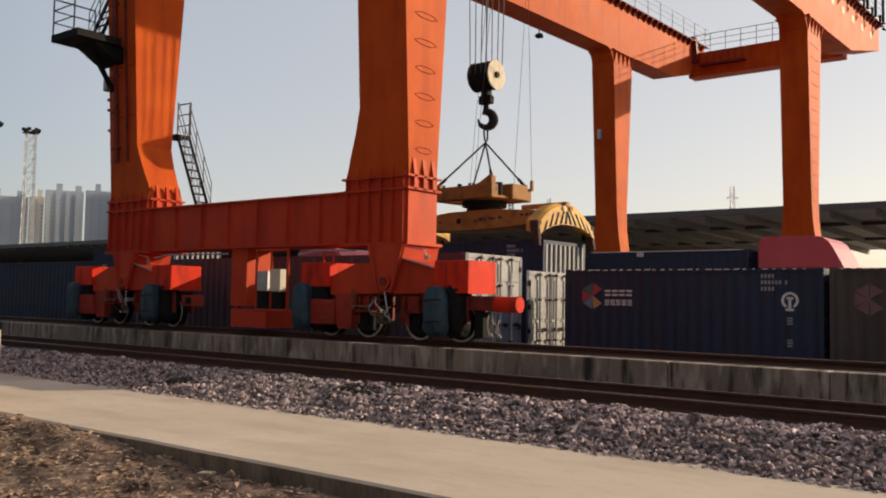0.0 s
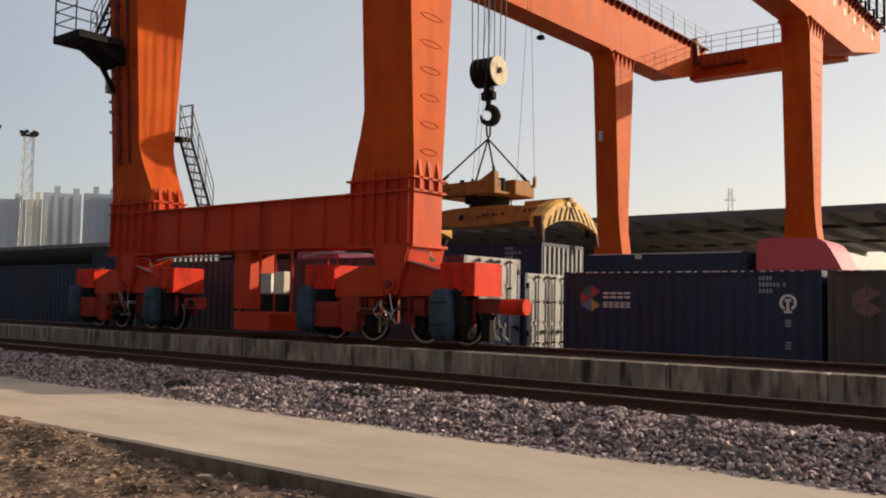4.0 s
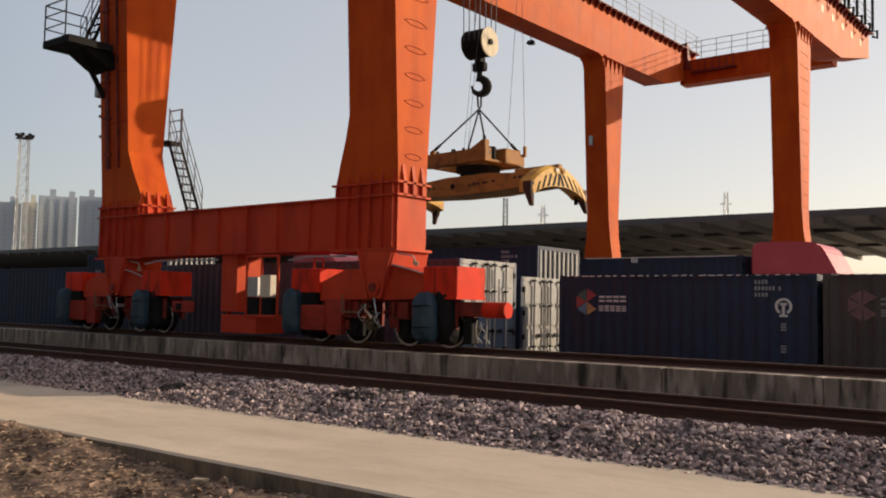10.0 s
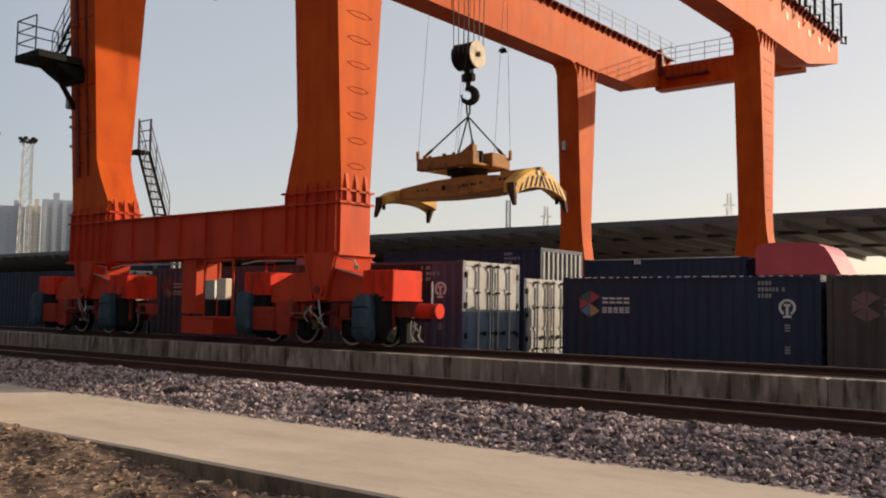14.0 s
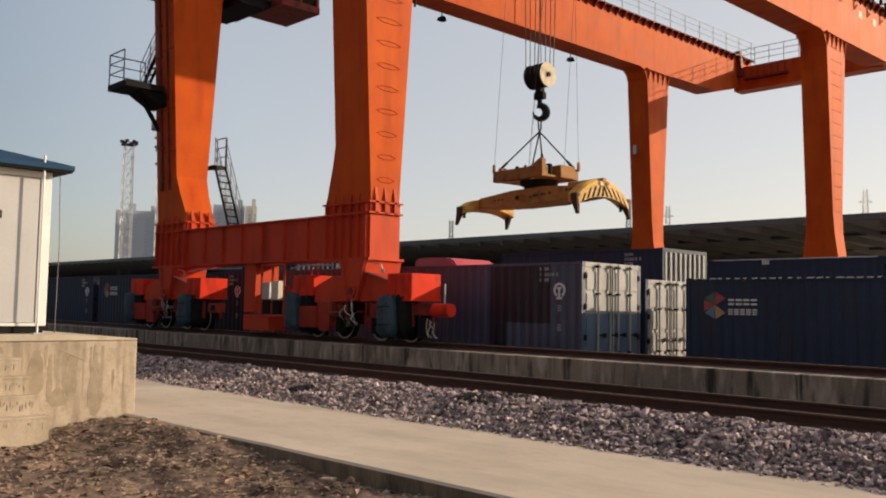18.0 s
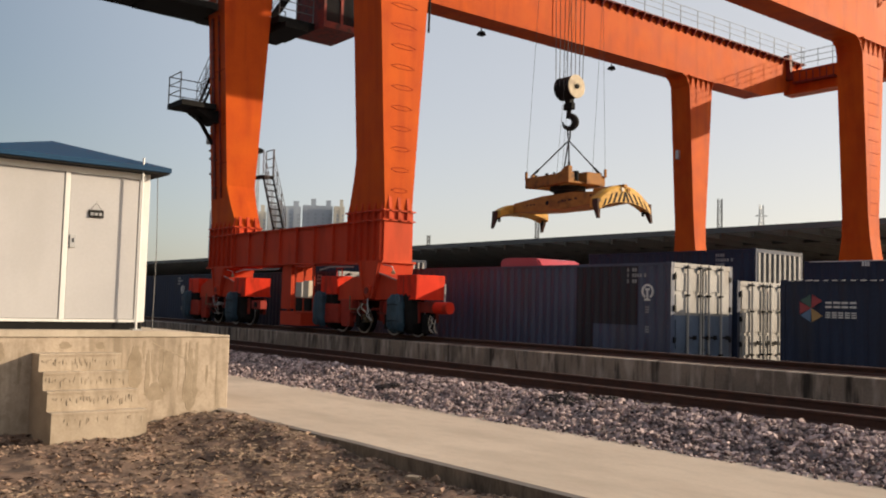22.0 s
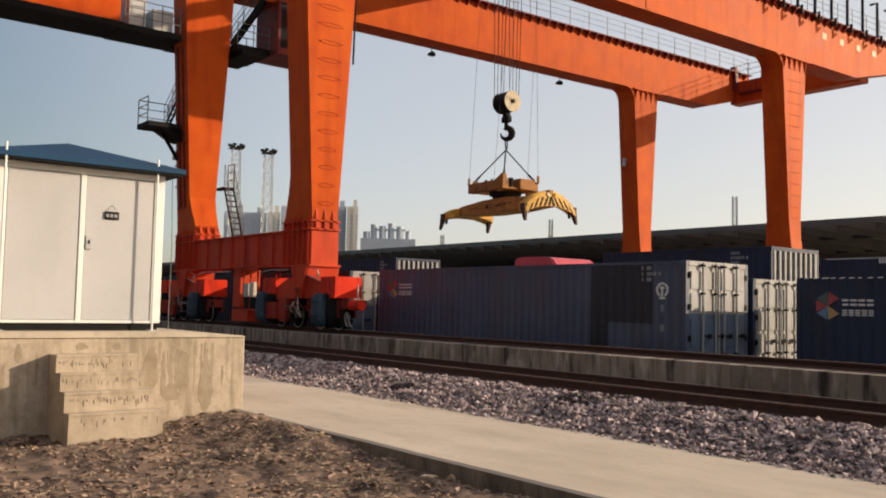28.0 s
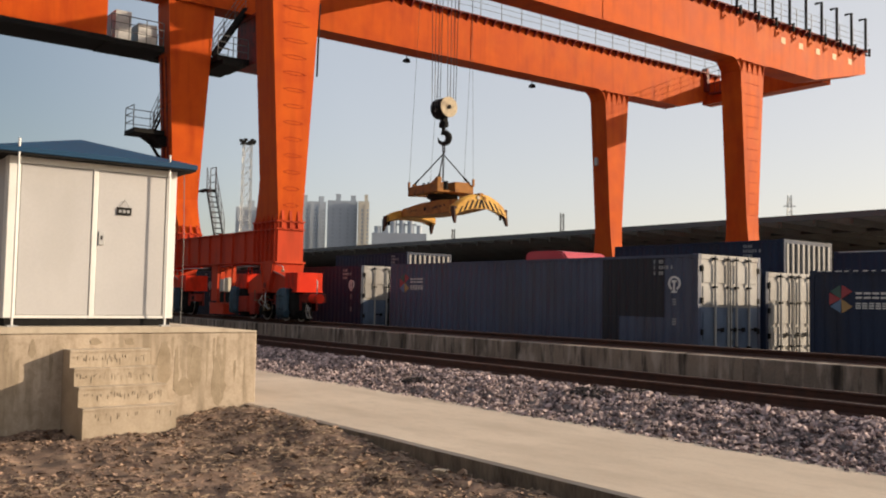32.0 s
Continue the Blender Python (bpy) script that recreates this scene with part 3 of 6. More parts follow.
def corrugated(bm, x0, x1, y, z0, z1, out=-1, pitch=0.278, deep=0.022):
    """A trapezoid-ribbed sheet along x whose outer face looks to out along y."""
    n = max(1, round((x1 - x0) / pitch))
    p = (x1 - x0) / n
    pts = []
    for k in range(n):
        a = x0 + k * p
        pts += [(a, 0), (a + 0.26 * p, 0), (a + 0.5 * p, 1), (a + 0.76 * p, 1)]
    pts.append((x1, 0))
    lo = [bm.verts.new((a, y - out * deep * d, z0)) for a, d in pts]
    hi = [bm.verts.new((a, y - out * deep * d, z1)) for a, d in pts]
    for i in range(len(pts) - 1):
        f = (lo[i], lo[i + 1], hi[i + 1], hi[i])
        bm.faces.new(f if out < 0 else f[::-1])
    return bm


def hexmark(parent, x, y, z, s, faded):
    """The six coloured triangles of a cube-shaped mark."""
    cols = ((M_MGREEN, 90, 150), (M_MRED, 30, 90), (M_MRED, 150, 210), (M_MBLUE, 210, 270), (M_MYELLOW, 270, 330))
    ang = math.radians
    for m, a0, a1 in cols:
        bm = B()
        pts = [(x, z), (x + s * math.cos(ang(a0 + 3)), z + s * math.sin(ang(a0 + 3))), (x + s * math.cos(ang(a1 - 3)), z + s * math.sin(ang(a1 - 3)))]
        part("emblem", prism(bm, pts, "y", y - 0.006, y + 0.034), M_FADED if faded else m, parent)


def container(name, label, x0, x1, y0, z0, h, paint, door=None, low_door=None, faded=False, mark=True, patch=False, bars_end=False, sunlit_rim=False, group="shipping containers"):
    w = 2.438
    y1, z1 = y0 + w, z0 + h
    c = thing(name, label, "container", group)
    bm = B()
    box(bm, x0 + 0.05, x1 - 0.06, y0 + 0.06, y1 - 0.06, z0 + 0.13, z1 - 0.05)
    part("inner_body", bm, paint, c)
    bm = corrugated(B(), x0 + 0.12, x1 - 0.12, y0 + 0.012, z0 + 0.16, z1 - 0.07, -1)
    part("side_panel", bm, paint, c)
    bm = corrugated(B(), x0 + 0.12, x1 - 0.12, y1 - 0.012, z0 + 0.16, z1 - 0.07, 1)
    part("side_panel", bm, paint, c)
    for ya in (y0, y1 - 0.06):
        part("top_rail", box(B(), x0 + 0.1, x1 - 0.1, ya, ya + 0.06, z1 - 0.075, z1 - 0.012), paint, c)
        part("bottom_rail", box(B(), x0 + 0.1, x1 - 0.1, ya, ya + 0.06, z0 + 0.02, z0 + 0.17), paint, c)
    # ribbed roof
    bm = B()
    n = int((x1 - x0 - 0.3) / 0.21)
    for k in range(n):
        a = x0 + 0.15 + k * (x1 - x0 - 0.3) / n
        box(bm, a, a + 0.11, y0 + 0.07, y1 - 0.07, z1 - 0.05, z1 - 0.022)
    part("roof", bm, paint, c)
    # white dashes painted as sunlight caught where the roof ribs meet the top rail
    if x1 - x0 < 8 and z0 == 0:
        bm = B()
        for k in range(n):
            a = x0 + 0.2 + k * (x1 - x0 - 0.4) / n
            box(bm, a, a + rngc.uniform(0.05, 0.16), y0 - 0.003, y0 + 0.05, z1 - 0.030, z1 - 0.008)
        part("sunlit_edge", bm, M_WHITE, c, "top edge dashes painted white as caught sunlight")
    if sunlit_rim:
        # a pale strip painted as sun along the top rim
        part("sunlit_edge", box(B(), x0 + 0.2, x1 - 0.2, y0 - 0.003, y0 + 0.08, z1 - 0.034, z1 - 0.004), M_WHITE, c, "top rim painted pale as if sunlit")
        bm = B()
        for k in range(3):
            box(bm, x0 + 2.05 + 0.09 * k, x0 + 2.11 + 0.09 * k, y0 - 0.004, y0 + 0.03, z1 - 0.20, z1 - 0.04)
        part("code_bar", bm, M_WHITE, c)
    for xa, xb in ((x0, x0 + 0.11), (x1 - 0.11, x1 - 0.004)):
        for ya, yb in ((y0 + 0.003, y0 + 0.12), (y1 - 0.12, y1 - 0.003)):
            part("corner_post", box(B(), xa, xb, ya, yb, z0 + 0.11, z1 - 0.11), paint, c)
            for za in (z0, z1 - 0.118):
                bm = B()
                box(bm, xa - 0.004 if xa == x0 else xb - 0.17, xa + 0.174 if xa == x0 else xb + 0.004, ya - 0.004 if ya < y0 + 1 else yb - 0.155, ya + 0.16 if ya < y0 + 1 else yb + 0.004, za, za + 0.118)
                part("corner_casting", soft_edges(bm, 0.012), paint, c)
    dm = door or paint
    part("door_header", box(B(), x1 - 0.06, x1 + 0.004, y0 + 0.12, y1 - 0.12, z1 - 0.12, z1 - 0.01), dm, c)
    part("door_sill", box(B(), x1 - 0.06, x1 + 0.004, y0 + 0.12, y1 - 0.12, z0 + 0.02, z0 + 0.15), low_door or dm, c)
    if bars_end:
        # end wall with tall pale ribs
        n = 9
        for k in range(n):
            a = y0 + 0.16 + k * (w - 0.36) / (n - 1)
            part("end_rib", soft_edges(box(B(), x1 - 0.05, x1 + 0.02, a - 0.055, a + 0.055, z0 + 0.15, z1 - 0.12), 0.012), M_DOORWHITE, c, "white painted rib")
    else:
        # the split follows the shadow's edge; low_door colours the part below it
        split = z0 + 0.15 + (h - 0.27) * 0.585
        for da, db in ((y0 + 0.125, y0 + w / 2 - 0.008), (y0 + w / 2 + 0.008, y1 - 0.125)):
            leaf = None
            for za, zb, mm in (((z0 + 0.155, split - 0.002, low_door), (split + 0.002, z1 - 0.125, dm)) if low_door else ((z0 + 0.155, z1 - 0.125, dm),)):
                bm = B()
                box(bm, x1 - 0.05, x1 - 0.012, da, db, za, zb)
                zz = za + 0.06
                nrib = max(1, round((zb - za) / 0.62))
                ph = (zb - za - 0.08) / nrib
                for k in range(nrib):
                    box(bm, x1 - 0.013, x1 + 0.012, da + 0.05, db - 0.05, zz + k * ph, zz + k * ph + ph - 0.09)
                o = part("door_leaf", bm, mm, c)
                leaf = leaf or o
            for f in ((0.40, 0.86) if da < y0 + 0.5 else (0.14, 0.60)):
                yb = da + (db - da) * f
                bm = rod(B(), (x1 + 0.06, yb, z0 + 0.06), (x1 + 0.06, yb, z1 - 0.04), 0.028, 8)
                part("locking_bar", bm, dm, leaf)
                for zz in (z0 + 0.12, z0 + 0.75, z1 - 0.78, z1 - 0.13):
                    part("bracket", soft_edges(box(B(), x1 + 0.012, x1 + 0.09, yb - 0.06, yb + 0.06, zz, zz + 0.05), 0.01), M_DARKSTEEL, leaf)
                bm = B()
                zh = z0 + h * 0.40
                box(bm, x1 + 0.05, x1 + 0.075, yb, yb + 0.30, zh, zh + 0.045)
                box(bm, x1 + 0.03, x1 + 0.08, yb + 0.24, yb + 0.32, zh - 0.03, zh + 0.07)
                part("handle", bm, M_DARKSTEEL, leaf)
            for zz in np.linspace(z0 + 0.35, z1 - 0.4, 4):
                yy = y0 + 0.09 if da < y0 + 0.5 else y1 - 0.16
                part("hinge", box(B(), x1 - 0.01, x1 + 0.035, yy, yy + 0.07, zz, zz + 0.13), M_DARKSTEEL, c)
        part("door_gasket", box(B(), x1 - 0.03, x1 + 0.0, y0 + w / 2 - 0.10, y0 + w / 2 + 0.10, z0 + 0.16, z1 - 0.13), M_DARKSTEEL, c, "black rubber door seal")
        part("door_seam", box(B(), x1 + 0.0005, x1 + 0.014, y0 + w / 2 + 0.01, y0 + w / 2 + 0.055, z0 + 0.17, z1 - 0.14), dm, c)
    yf = y0 + 0.012
    if mark or bars_end:
        bm = B()
        for row, n in ((0, 4), (1, 7), (2, 4)):
            for k in range(n):
                q = x1 - 1.28 + k * 0.075 + (0.05 if k > 5 else 0)
                box(bm, q, q + 0.045, yf - 0.004, yf + 0.034, z1 - 0.21 - row * 0.135, z1 - 0.125 - row * 0.135)
        part("code_bar", bm, M_MARK, c)
    if mark:
        long = x1 - x0 > 8
        white = M_MARK if faded else M_WHITE
        hexmark(c, x0 + (0.75 if not long else 0.83), yf, z1 - 0.64, 0.31, faded)
        bm = B()
        a = x0 + (1.08 if not long else 1.16)
        for k in range(4):
            # strips in place of the company's letters
            q = a + k * 0.185
            for za, zb in ((-0.535, -0.49), (-0.63, -0.585)):
                box(bm, q, q + 0.145, yf - 0.004, yf + 0.034, z1 + za, z1 + zb)
        part("lettering", bm, white, c)
        bm = B()
        for k in range(5):
            q = a + k * 0.148
            for za, zb in ((-0.75, -0.72), (-0.80, -0.77), (-0.85, -0.82)):
                box(bm, q, q + 0.11, yf - 0.004, yf + 0.034, z1 + za, z1 + zb)
        part("lettering", bm, white, c)
        # open ring with a stem
        bm = B()
        cx, cz = x1 - 0.68, z1 - 0.68
        arc = [radians(-60 + k * 300 / 20) - 1.57 for k in range(21)]
        ring = [(cx + 0.175 * math.sin(a), cz + 0.175 * math.cos(a)) for a in arc] + [(cx + 0.125 * math.sin(a), cz + 0.125 * math.cos(a)) for a in arc[::-1]]
        prism(bm, ring, "y", yf - 0.005, yf + 0.034)
        part("emblem", bm, white, c, "white ring emblem")
        stem = [(-0.085, -0.22), (0.085, -0.22), (0.085, -0.17), (0.03, -0.17), (0.03, 0.02), (0.07, 0.02), (0.07, 0.075), (-0.07, 0.075), (-0.07, 0.02), (-0.03, 0.02), (-0.03, -0.17), (-0.085, -0.17)]
        part("emblem_stem", prism(B(), [(cx + a, cz + b) for a, b in stem], "y", yf - 0.006, yf + 0.034), white, c)
        bm = B()
        for dz in (-1.20, -1.66):
            for k in range(3):
                box(bm, cx - 0.055, cx + 0.055, yf - 0.004, yf + 0.034, z1 + dz + 0.13 - k * 0.058, z1 + dz + 0.165 - k * 0.058)
        part("lettering", bm, M_MARK, c)
    if patch:
        p = (x1 - x0 - 0.24) / round((x1 - x0 - 0.24) / 0.278)
        a = x1 - 0.12 - 10 * p
        part("repair_patch", corrugated(B(), a, a + 7 * p, y0 + 0.007, z0 + 1.45, z1 - 0.075, -1, p), M_BLUE2, c, "darker repainted patch of panel")
        part("repair_patch", corrugated(B(), a, a + 2 * p, y0 + 0.007, z0 + 0.2, z0 + 1.445, -1, p), M_BLUE2, c, "darker repainted patch of panel")
    return c


BLUE20 = "dark blue corrugated 20 foot container with white markings"
BLUE40 = "long dark blue corrugated container standing in the front row"
container("shipping_container", "long dark blue container, doors shaded blue below, and repainted patch", -25.15, -12.65, 16.9, 0, 2.93, M_BLUE3, M_DOORWHITE, M_DOORSHADE, patch=True)
container("shipping_container", "long dark blue container, white doors shaded blue in their lower half", -39.2, -27.0, 16.9, 0, 2.93, M_BLUE, M_DOORWHITE, M_DOORSHADE)
container("shipping_container", BLUE40, -52.0, -39.8, 16.9, 0, 2.93, M_BLUE)
container("shipping_container", BLUE40, -64.6, -52.4, 16.9, 0, 2.93, M_BLUE)
container("shipping_container", BLUE40, -77.2, -65.0, 16.9, 0, 2.93, M_BLUE)
container("shipping_container", "dark blue container with white double doors and dark bars", -26.28, -12.58, 19.45, 0, 2.60, M_BLUE, M_DOORWHITE, mark=False)
container("shipping_container", BLUE20, -11.26, -5.2, 19.15, 0, 2.591, M_BLUE)
container("shipping_container", "dull grey-brown 20 foot container with a faded emblem", -5.09, 0.97, 19.15, 0, 2.591, M_GREY, faded=True)
container("shipping_container", "grey-brown 20 foot container at the end of its row", 1.08, 7.14, 19.15, 0, 2.591, M_GREY, faded=True)
container("shipping_container", "dark blue container with white end ribs on a truck trailer", -19.73, -13.67, 22.0, 1.0, 2.591, M_BLUE, bars_end=True, mark=False)
container("shipping_container", "dark container with white end ribs on a truck trailer", -38.0, -31.9, 22.3, 1.22, 2.591, M_BLUE, bars_end=True, mark=False)
container("shipping_container", "dark blue 20 foot container behind a red truck cab", -16.45, -10.39, 29.5, 1.08, 2.591, M_BLUE, mark=False, sunlit_rim=True)


# ---- trucks ----
def truck(x_front, y0, z_top, deck, tail, label):
    """A cab-over tractor that looks to +x, with a skeletal trailer."""
    t = thing("truck", label, "truck", "container trucks")
    y1 = y0 + 2.45
    bm = B()
    prism(bm, [(x_front - 2.75, 0.95), (x_front, 0.95), (x_front, 1.9), (x_front - 0.32, 2.9), (x_front - 0.42, 3.0), (x_front - 2.75, 3.0)], "y", y0, y1)
    cab = part("cab", soft_edges(bm, 0.06, 2), M_TRUCK, t)
    bm = B()
    h = z_top - 3.0
    prism(bm, [(x_front - 2.75, 2.98), (x_front - 0.06, 2.98), (x_front - 0.14, 3.0 + 0.14 * h), (x_front - 0.30, 3.0 + 0.42 * h), (x_front - 0.46, 3.0 + 0.70 * h), (x_front - 0.64, 3.0 + 0.90 * h),
               (x_front - 0.92, z_top - 0.03), (x_front - 2.0, z_top), (x_front - 2.63, z_top - 0.02), (x_front - 2.75, z_top - 0.16)], "y", y0 + 0.04, y1 - 0.04)
    part("roof_fairing", soft_edges(bm, 0.07, 2), M_TRUCK, cab)
    bm = B()
    hexa(bm, [(x_front + 0.012, y0 + 0.15, 1.95), (x_front + 0.02, y0 + 0.15, 1.94), (x_front + 0.02, y1 - 0.15, 1.94), (x_front + 0.012, y1 - 0.15, 1.95)],
         [(x_front - 0.28, y0 + 0.2, 2.82), (x_front - 0.26, y0 + 0.2, 2.82), (x_front - 0.26, y1 - 0.2, 2.82), (x_front - 0.28, y1 - 0.2, 2.82)])
    part("windscreen", bm, M_GLASS, cab)
    part("side_window", box(B(), x_front - 1.35, x_front - 0.5, y0 - 0.006, y0 + 0.01, 1.95, 2.7), M_GLASS, cab)
    part("bumper", soft_edges(box(B(), x_front - 0.2, x_front + 0.08, y0, y1, 0.4, 0.93), 0.03), M_TRUCK, t)
    part("chassis", box(B(), tail, x_front - 0.3, y0 + 0.75, y1 - 0.75, deck - 0.32, deck - 0.02), M_DARKSTEEL, t)
    for xa in (x_front - 2.6, (tail + x_front) / 2, tail + 0.3):
        part("cross_member", box(B(), xa - 0.1, xa + 0.1, y0 + 0.05, y1 - 0.05, deck - 0.18, deck), M_DARKSTEEL, t)
    for xa in (x_front - 0.9, x_front - 3.9, tail + 1.0, tail + 2.2):
        for ya in (y0 + 0.02, y1 - 0.32):
            bm = rod(B(), (xa, ya, 0.5), (xa, ya + 0.3, 0.5), 0.5, 24)
            w = part("wheel", bm, M_TYRE, t)
            part("rim", rod(B(), (xa, ya - 0.01, 0.5), (xa, ya + 0.31, 0.5), 0.28, 16), M_GALV, w)
    return t


truck(-7.35, 29.5, 4.09, 1.08, -16.6, "red truck cab pulling a dark container")
truck(-24.1, 24.55, 3.78, 0.95, -31.0, "red truck cab behind the container row")


def trailer(x0, x1, y0, deck):
    t = thing("semi_trailer", "dark skeletal container trailer under its load", "trailer", "container trailers")
    y1 = y0 + 2.438
    part("chassis", box(B(), x0, x1, y0 + 0.75, y1 - 0.75, deck - 0.35, deck - 0.002), M_DARKSTEEL, t)
    for xa in (x0 + 0.2, (x0 + x1) / 2, x1 - 0.2):
        part("cross_member", box(B(), xa - 0.1, xa + 0.1, y0 + 0.03, y1 - 0.03, deck - 0.16, deck - 0.003), M_DARKSTEEL, t)
    for xa in (x0 + 0.7, x0 + 1.8, x1 - 0.8):
        for ya in (y0 + 0.02, y1 - 0.32):
            w = part("wheel", rod(B(), (xa, ya, 0.46), (xa, ya + 0.3, 0.46), 0.46, 24), M_TYRE, t)
            part("rim", rod(B(), (xa, ya - 0.01, 0.46), (xa, ya + 0.31, 0.46), 0.27, 16), M_GALV, w)


trailer(-19.73, -13.67, 22.0, 1.0)
trailer(-38.0, -31.9, 22.3, 1.22)


# ---- substation hut on its plinth ----
def build_hut():
    p = thing("hut_plinth", "weathered concrete plinth with stained face and steps", "plinth", kind="structure")
    px = -13.44
    bm = B()
    box(bm, px - 4.2, px, 0.2, 6.45, -0.4, 1.19)
    part("plinth_block", soft_edges(bm, 0.02), M_PLINTH, p)
    # dark drip stains that run down the face
    rs = random.Random(21)
    for k in range(34):
        yy = rs.choice((rs.uniform(4.85, 5.95), rs.uniform(4.85, 5.95), rs.uniform(0.4, 6.3)))
        if 3.4 < yy < 4.8:
            continue
        zt = rs.uniform(0.75, 1.14)
        zb, w = zt - rs.uniform(0.15, 0.75), rs.uniform(0.006, 0.035)
        pts = [(yy + w * rs.uniform(0.5, 1), zt), (yy + w * rs.uniform(0.7, 1.4), zt * 0.6 + zb * 0.4), (yy + w * rs.uniform(0, 0.5), zb),
               (yy - w * rs.uniform(0, 0.5), zb + 0.03), (yy - w * rs.uniform(0.7, 1.4), zt * 0.5 + zb * 0.5), (yy - w * rs.uniform(0.5, 1), zt - 0.02)]
        part("drip_stain", prism(B(), pts, "x", px - 0.01, px + 0.0008 + 0.00005 * k), M_DRIP, p)
    # raised top slab that falls off at its end, over a dark joint
    bm = B()
    for ya, yb, za, zb in ((0.2, 5.3, 1.285, 1.285), (5.3, 6.44, 1.285, 1.215)):
        hexa(bm, [(px - 4.2, ya, 1.195), (px + 0.014, ya, 1.195), (px + 0.014, yb, 1.195), (px - 4.2, yb, 1.195)],
             [(px - 4.2, ya, za), (px + 0.008, ya, za), (px + 0.008, yb, zb), (px - 4.2, yb, zb)])
    part("slab", bm, M_SLAB, p, "paler concrete top slab")
    # broad brown damp patches and a crack beside the steps
    rs = random.Random(5)
    for k, (yc, zt, zb, w) in enumerate(((4.92, 1.08, 0.42, 0.13), (5.12, 1.0, 0.30, 0.05), (5.42, 0.98, 0.36, 0.12), (5.80, 0.86, 0.06, 0.13), (5.78, 1.14, 0.84, 0.03), (5.25, 0.50, 0.22, 0.16),
                                      (3.05, 1.12, 0.85, 0.05), (2.72, 1.12, 0.80, 0.04), (3.9, 1.13, 1.02, 0.10), (4.4, 1.12, 1.01, 0.08))):
        pts, n = [], 22
        for j in range(n):
            a = 2 * math.pi * j / n
            f = 1 + rs.uniform(-0.28, 0.22)
            pts.append((yc + w * f * math.cos(a) * (1.0 if math.sin(a) < 0 else 0.75), (zt + zb) / 2 + (zt - zb) / 2 * math.sin(a) * (1 + rs.uniform(-0.12, 0.1))))
        part("damp_patch", prism(B(), pts, "x", px - 0.01, px + 0.0030 + 0.0001 * k), M_DRIP, p)
    pts = [(5.15, 1.12), (5.4, 0.99), (5.62, 0.90), (5.78, 0.80), (5.84, 0.62), (5.82, 0.40), (5.86, 0.18)]
    part("crack", tube(B(), [(px + 0.001, a, b) for a, b in pts], 0.006, 4), M_MOSS, p, "dark crack in the concrete")
    # four steps rising against the face, with worn nosings and grime on the risers
    for k, (z, d, ye) in enumerate(((0.235, 1.08, 4.73), (0.495, 0.84, 4.68), (0.735, 0.60, 4.62), (0.972, 0.37, 4.58))):
        bm = B()
        box(bm, px - 0.02, px + d, 3.46, ye, -0.3 if k == 0 else z - 0.27, z)
        bmesh.ops.subdivide_edges(bm, edges=list(bm.edges), cuts=5, use_grid_fill=True)
        for v in bm.verts:
            v.co += Vector((noise.noise(v.co * 2.3), noise.noise(v.co * 2.7 + Vector((5, 0, 0))), noise.noise(v.co * 3.1 + Vector((0, 9, 0))))) * 0.006
        part("step", bm, M_STEP, p)
        part("nosing", soft_edges(box(B(), px + d - 0.10, px + d + 0.012, 3.455, ye + 0.004, z - 0.035, z + 0.006), 0.008, 2), M_STEP, p, "worn step edge")
        y = 3.50
        bm = B()
        while y < ye - 0.06:
            w = rs.uniform(0.006, 0.034)
            if rs.random() < (0.85 if k else 0.25):
                top = z - 0.06 - rs.uniform(0.0, 0.06)
                low = max(top - rs.uniform(0.02, 0.10), z - 0.22)
                pts = [(y + w, top - rs.uniform(0, 0.015)), (y + w * 0.45, top), (y, top - rs.uniform(0, 0.02)), (y + w * rs.uniform(0.05, 0.3), low), (y + w * rs.uniform(0.5, 0.9), low + 0.01)]
                prism(bm, pts, "x", px + d - 0.02, px + d + 0.0075)
            y += w + rs.uniform(0.003, 0.03)
        part("grime_streaks", bm, M_MOSS, p)
    h = thing("substation_hut", "cream metal switchgear hut with blue hipped roof", "hut")
    x1, y0, y1, z0, z1 = px - 0.38, 2.72, 5.17, 1.40, 3.72
    x0 = x1 - 3.4
    part("base_frame", box(B(), x0 + 0.05, x1 - 0.03, y0 + 0.03, y1 - 0.03, 1.285, z0), M_DARKSTEEL, h, "dark steel base frame")
    part("wall", box(B(), x0, x1 - 0.04, y0, y1, z0, z1), M_HUT, h)
    ym = 3.93
    for a, b in ((y0 + 0.17, ym - 0.045), (ym + 0.045, y1 - 0.17)):
        d = part("door_leaf", soft_edges(box(B(), x1 - 0.045, x1 - 0.012, a, b, z0 + 0.045, z1 - 0.10), 0.006), M_HUT, h)
        if a > ym:
            # lock plate and hanging sign
            part("lock", soft_edges(box(B(), x1 - 0.012, x1 + 0.016, ym + 0.06, ym + 0.15, 2.50, 2.70), 0.006), M_GALV, d, "grey lock plate")
            part("keyhole", box(B(), x1 + 0.0165, x1 + 0.02, ym + 0.092, ym + 0.118, 2.58, 2.64), M_DARKSTEEL, d)
            s = part("sign_plate", soft_edges(box(B(), x1 + 0.0, x1 + 0.012, 4.25, 4.47, 2.97, 3.09), 0.004), M_BLACKPAINT, d, "small black hanging sign")
            for k in range(3):
                part("sign_bar", box(B(), x1 + 0.0125, x1 + 0.016, 4.275 + k * 0.062, 4.317 + k * 0.062, 3.005, 3.05), M_MARK, s)
            bm = tube(B(), [(x1 + 0.006, 4.28, 3.09), (x1 + 0.006, 4.36, 3.20), (x1 + 0.006, 4.44, 3.09)], 0.003, 5)
            part("sign_cord", bm, M_DARKSTEEL, s)
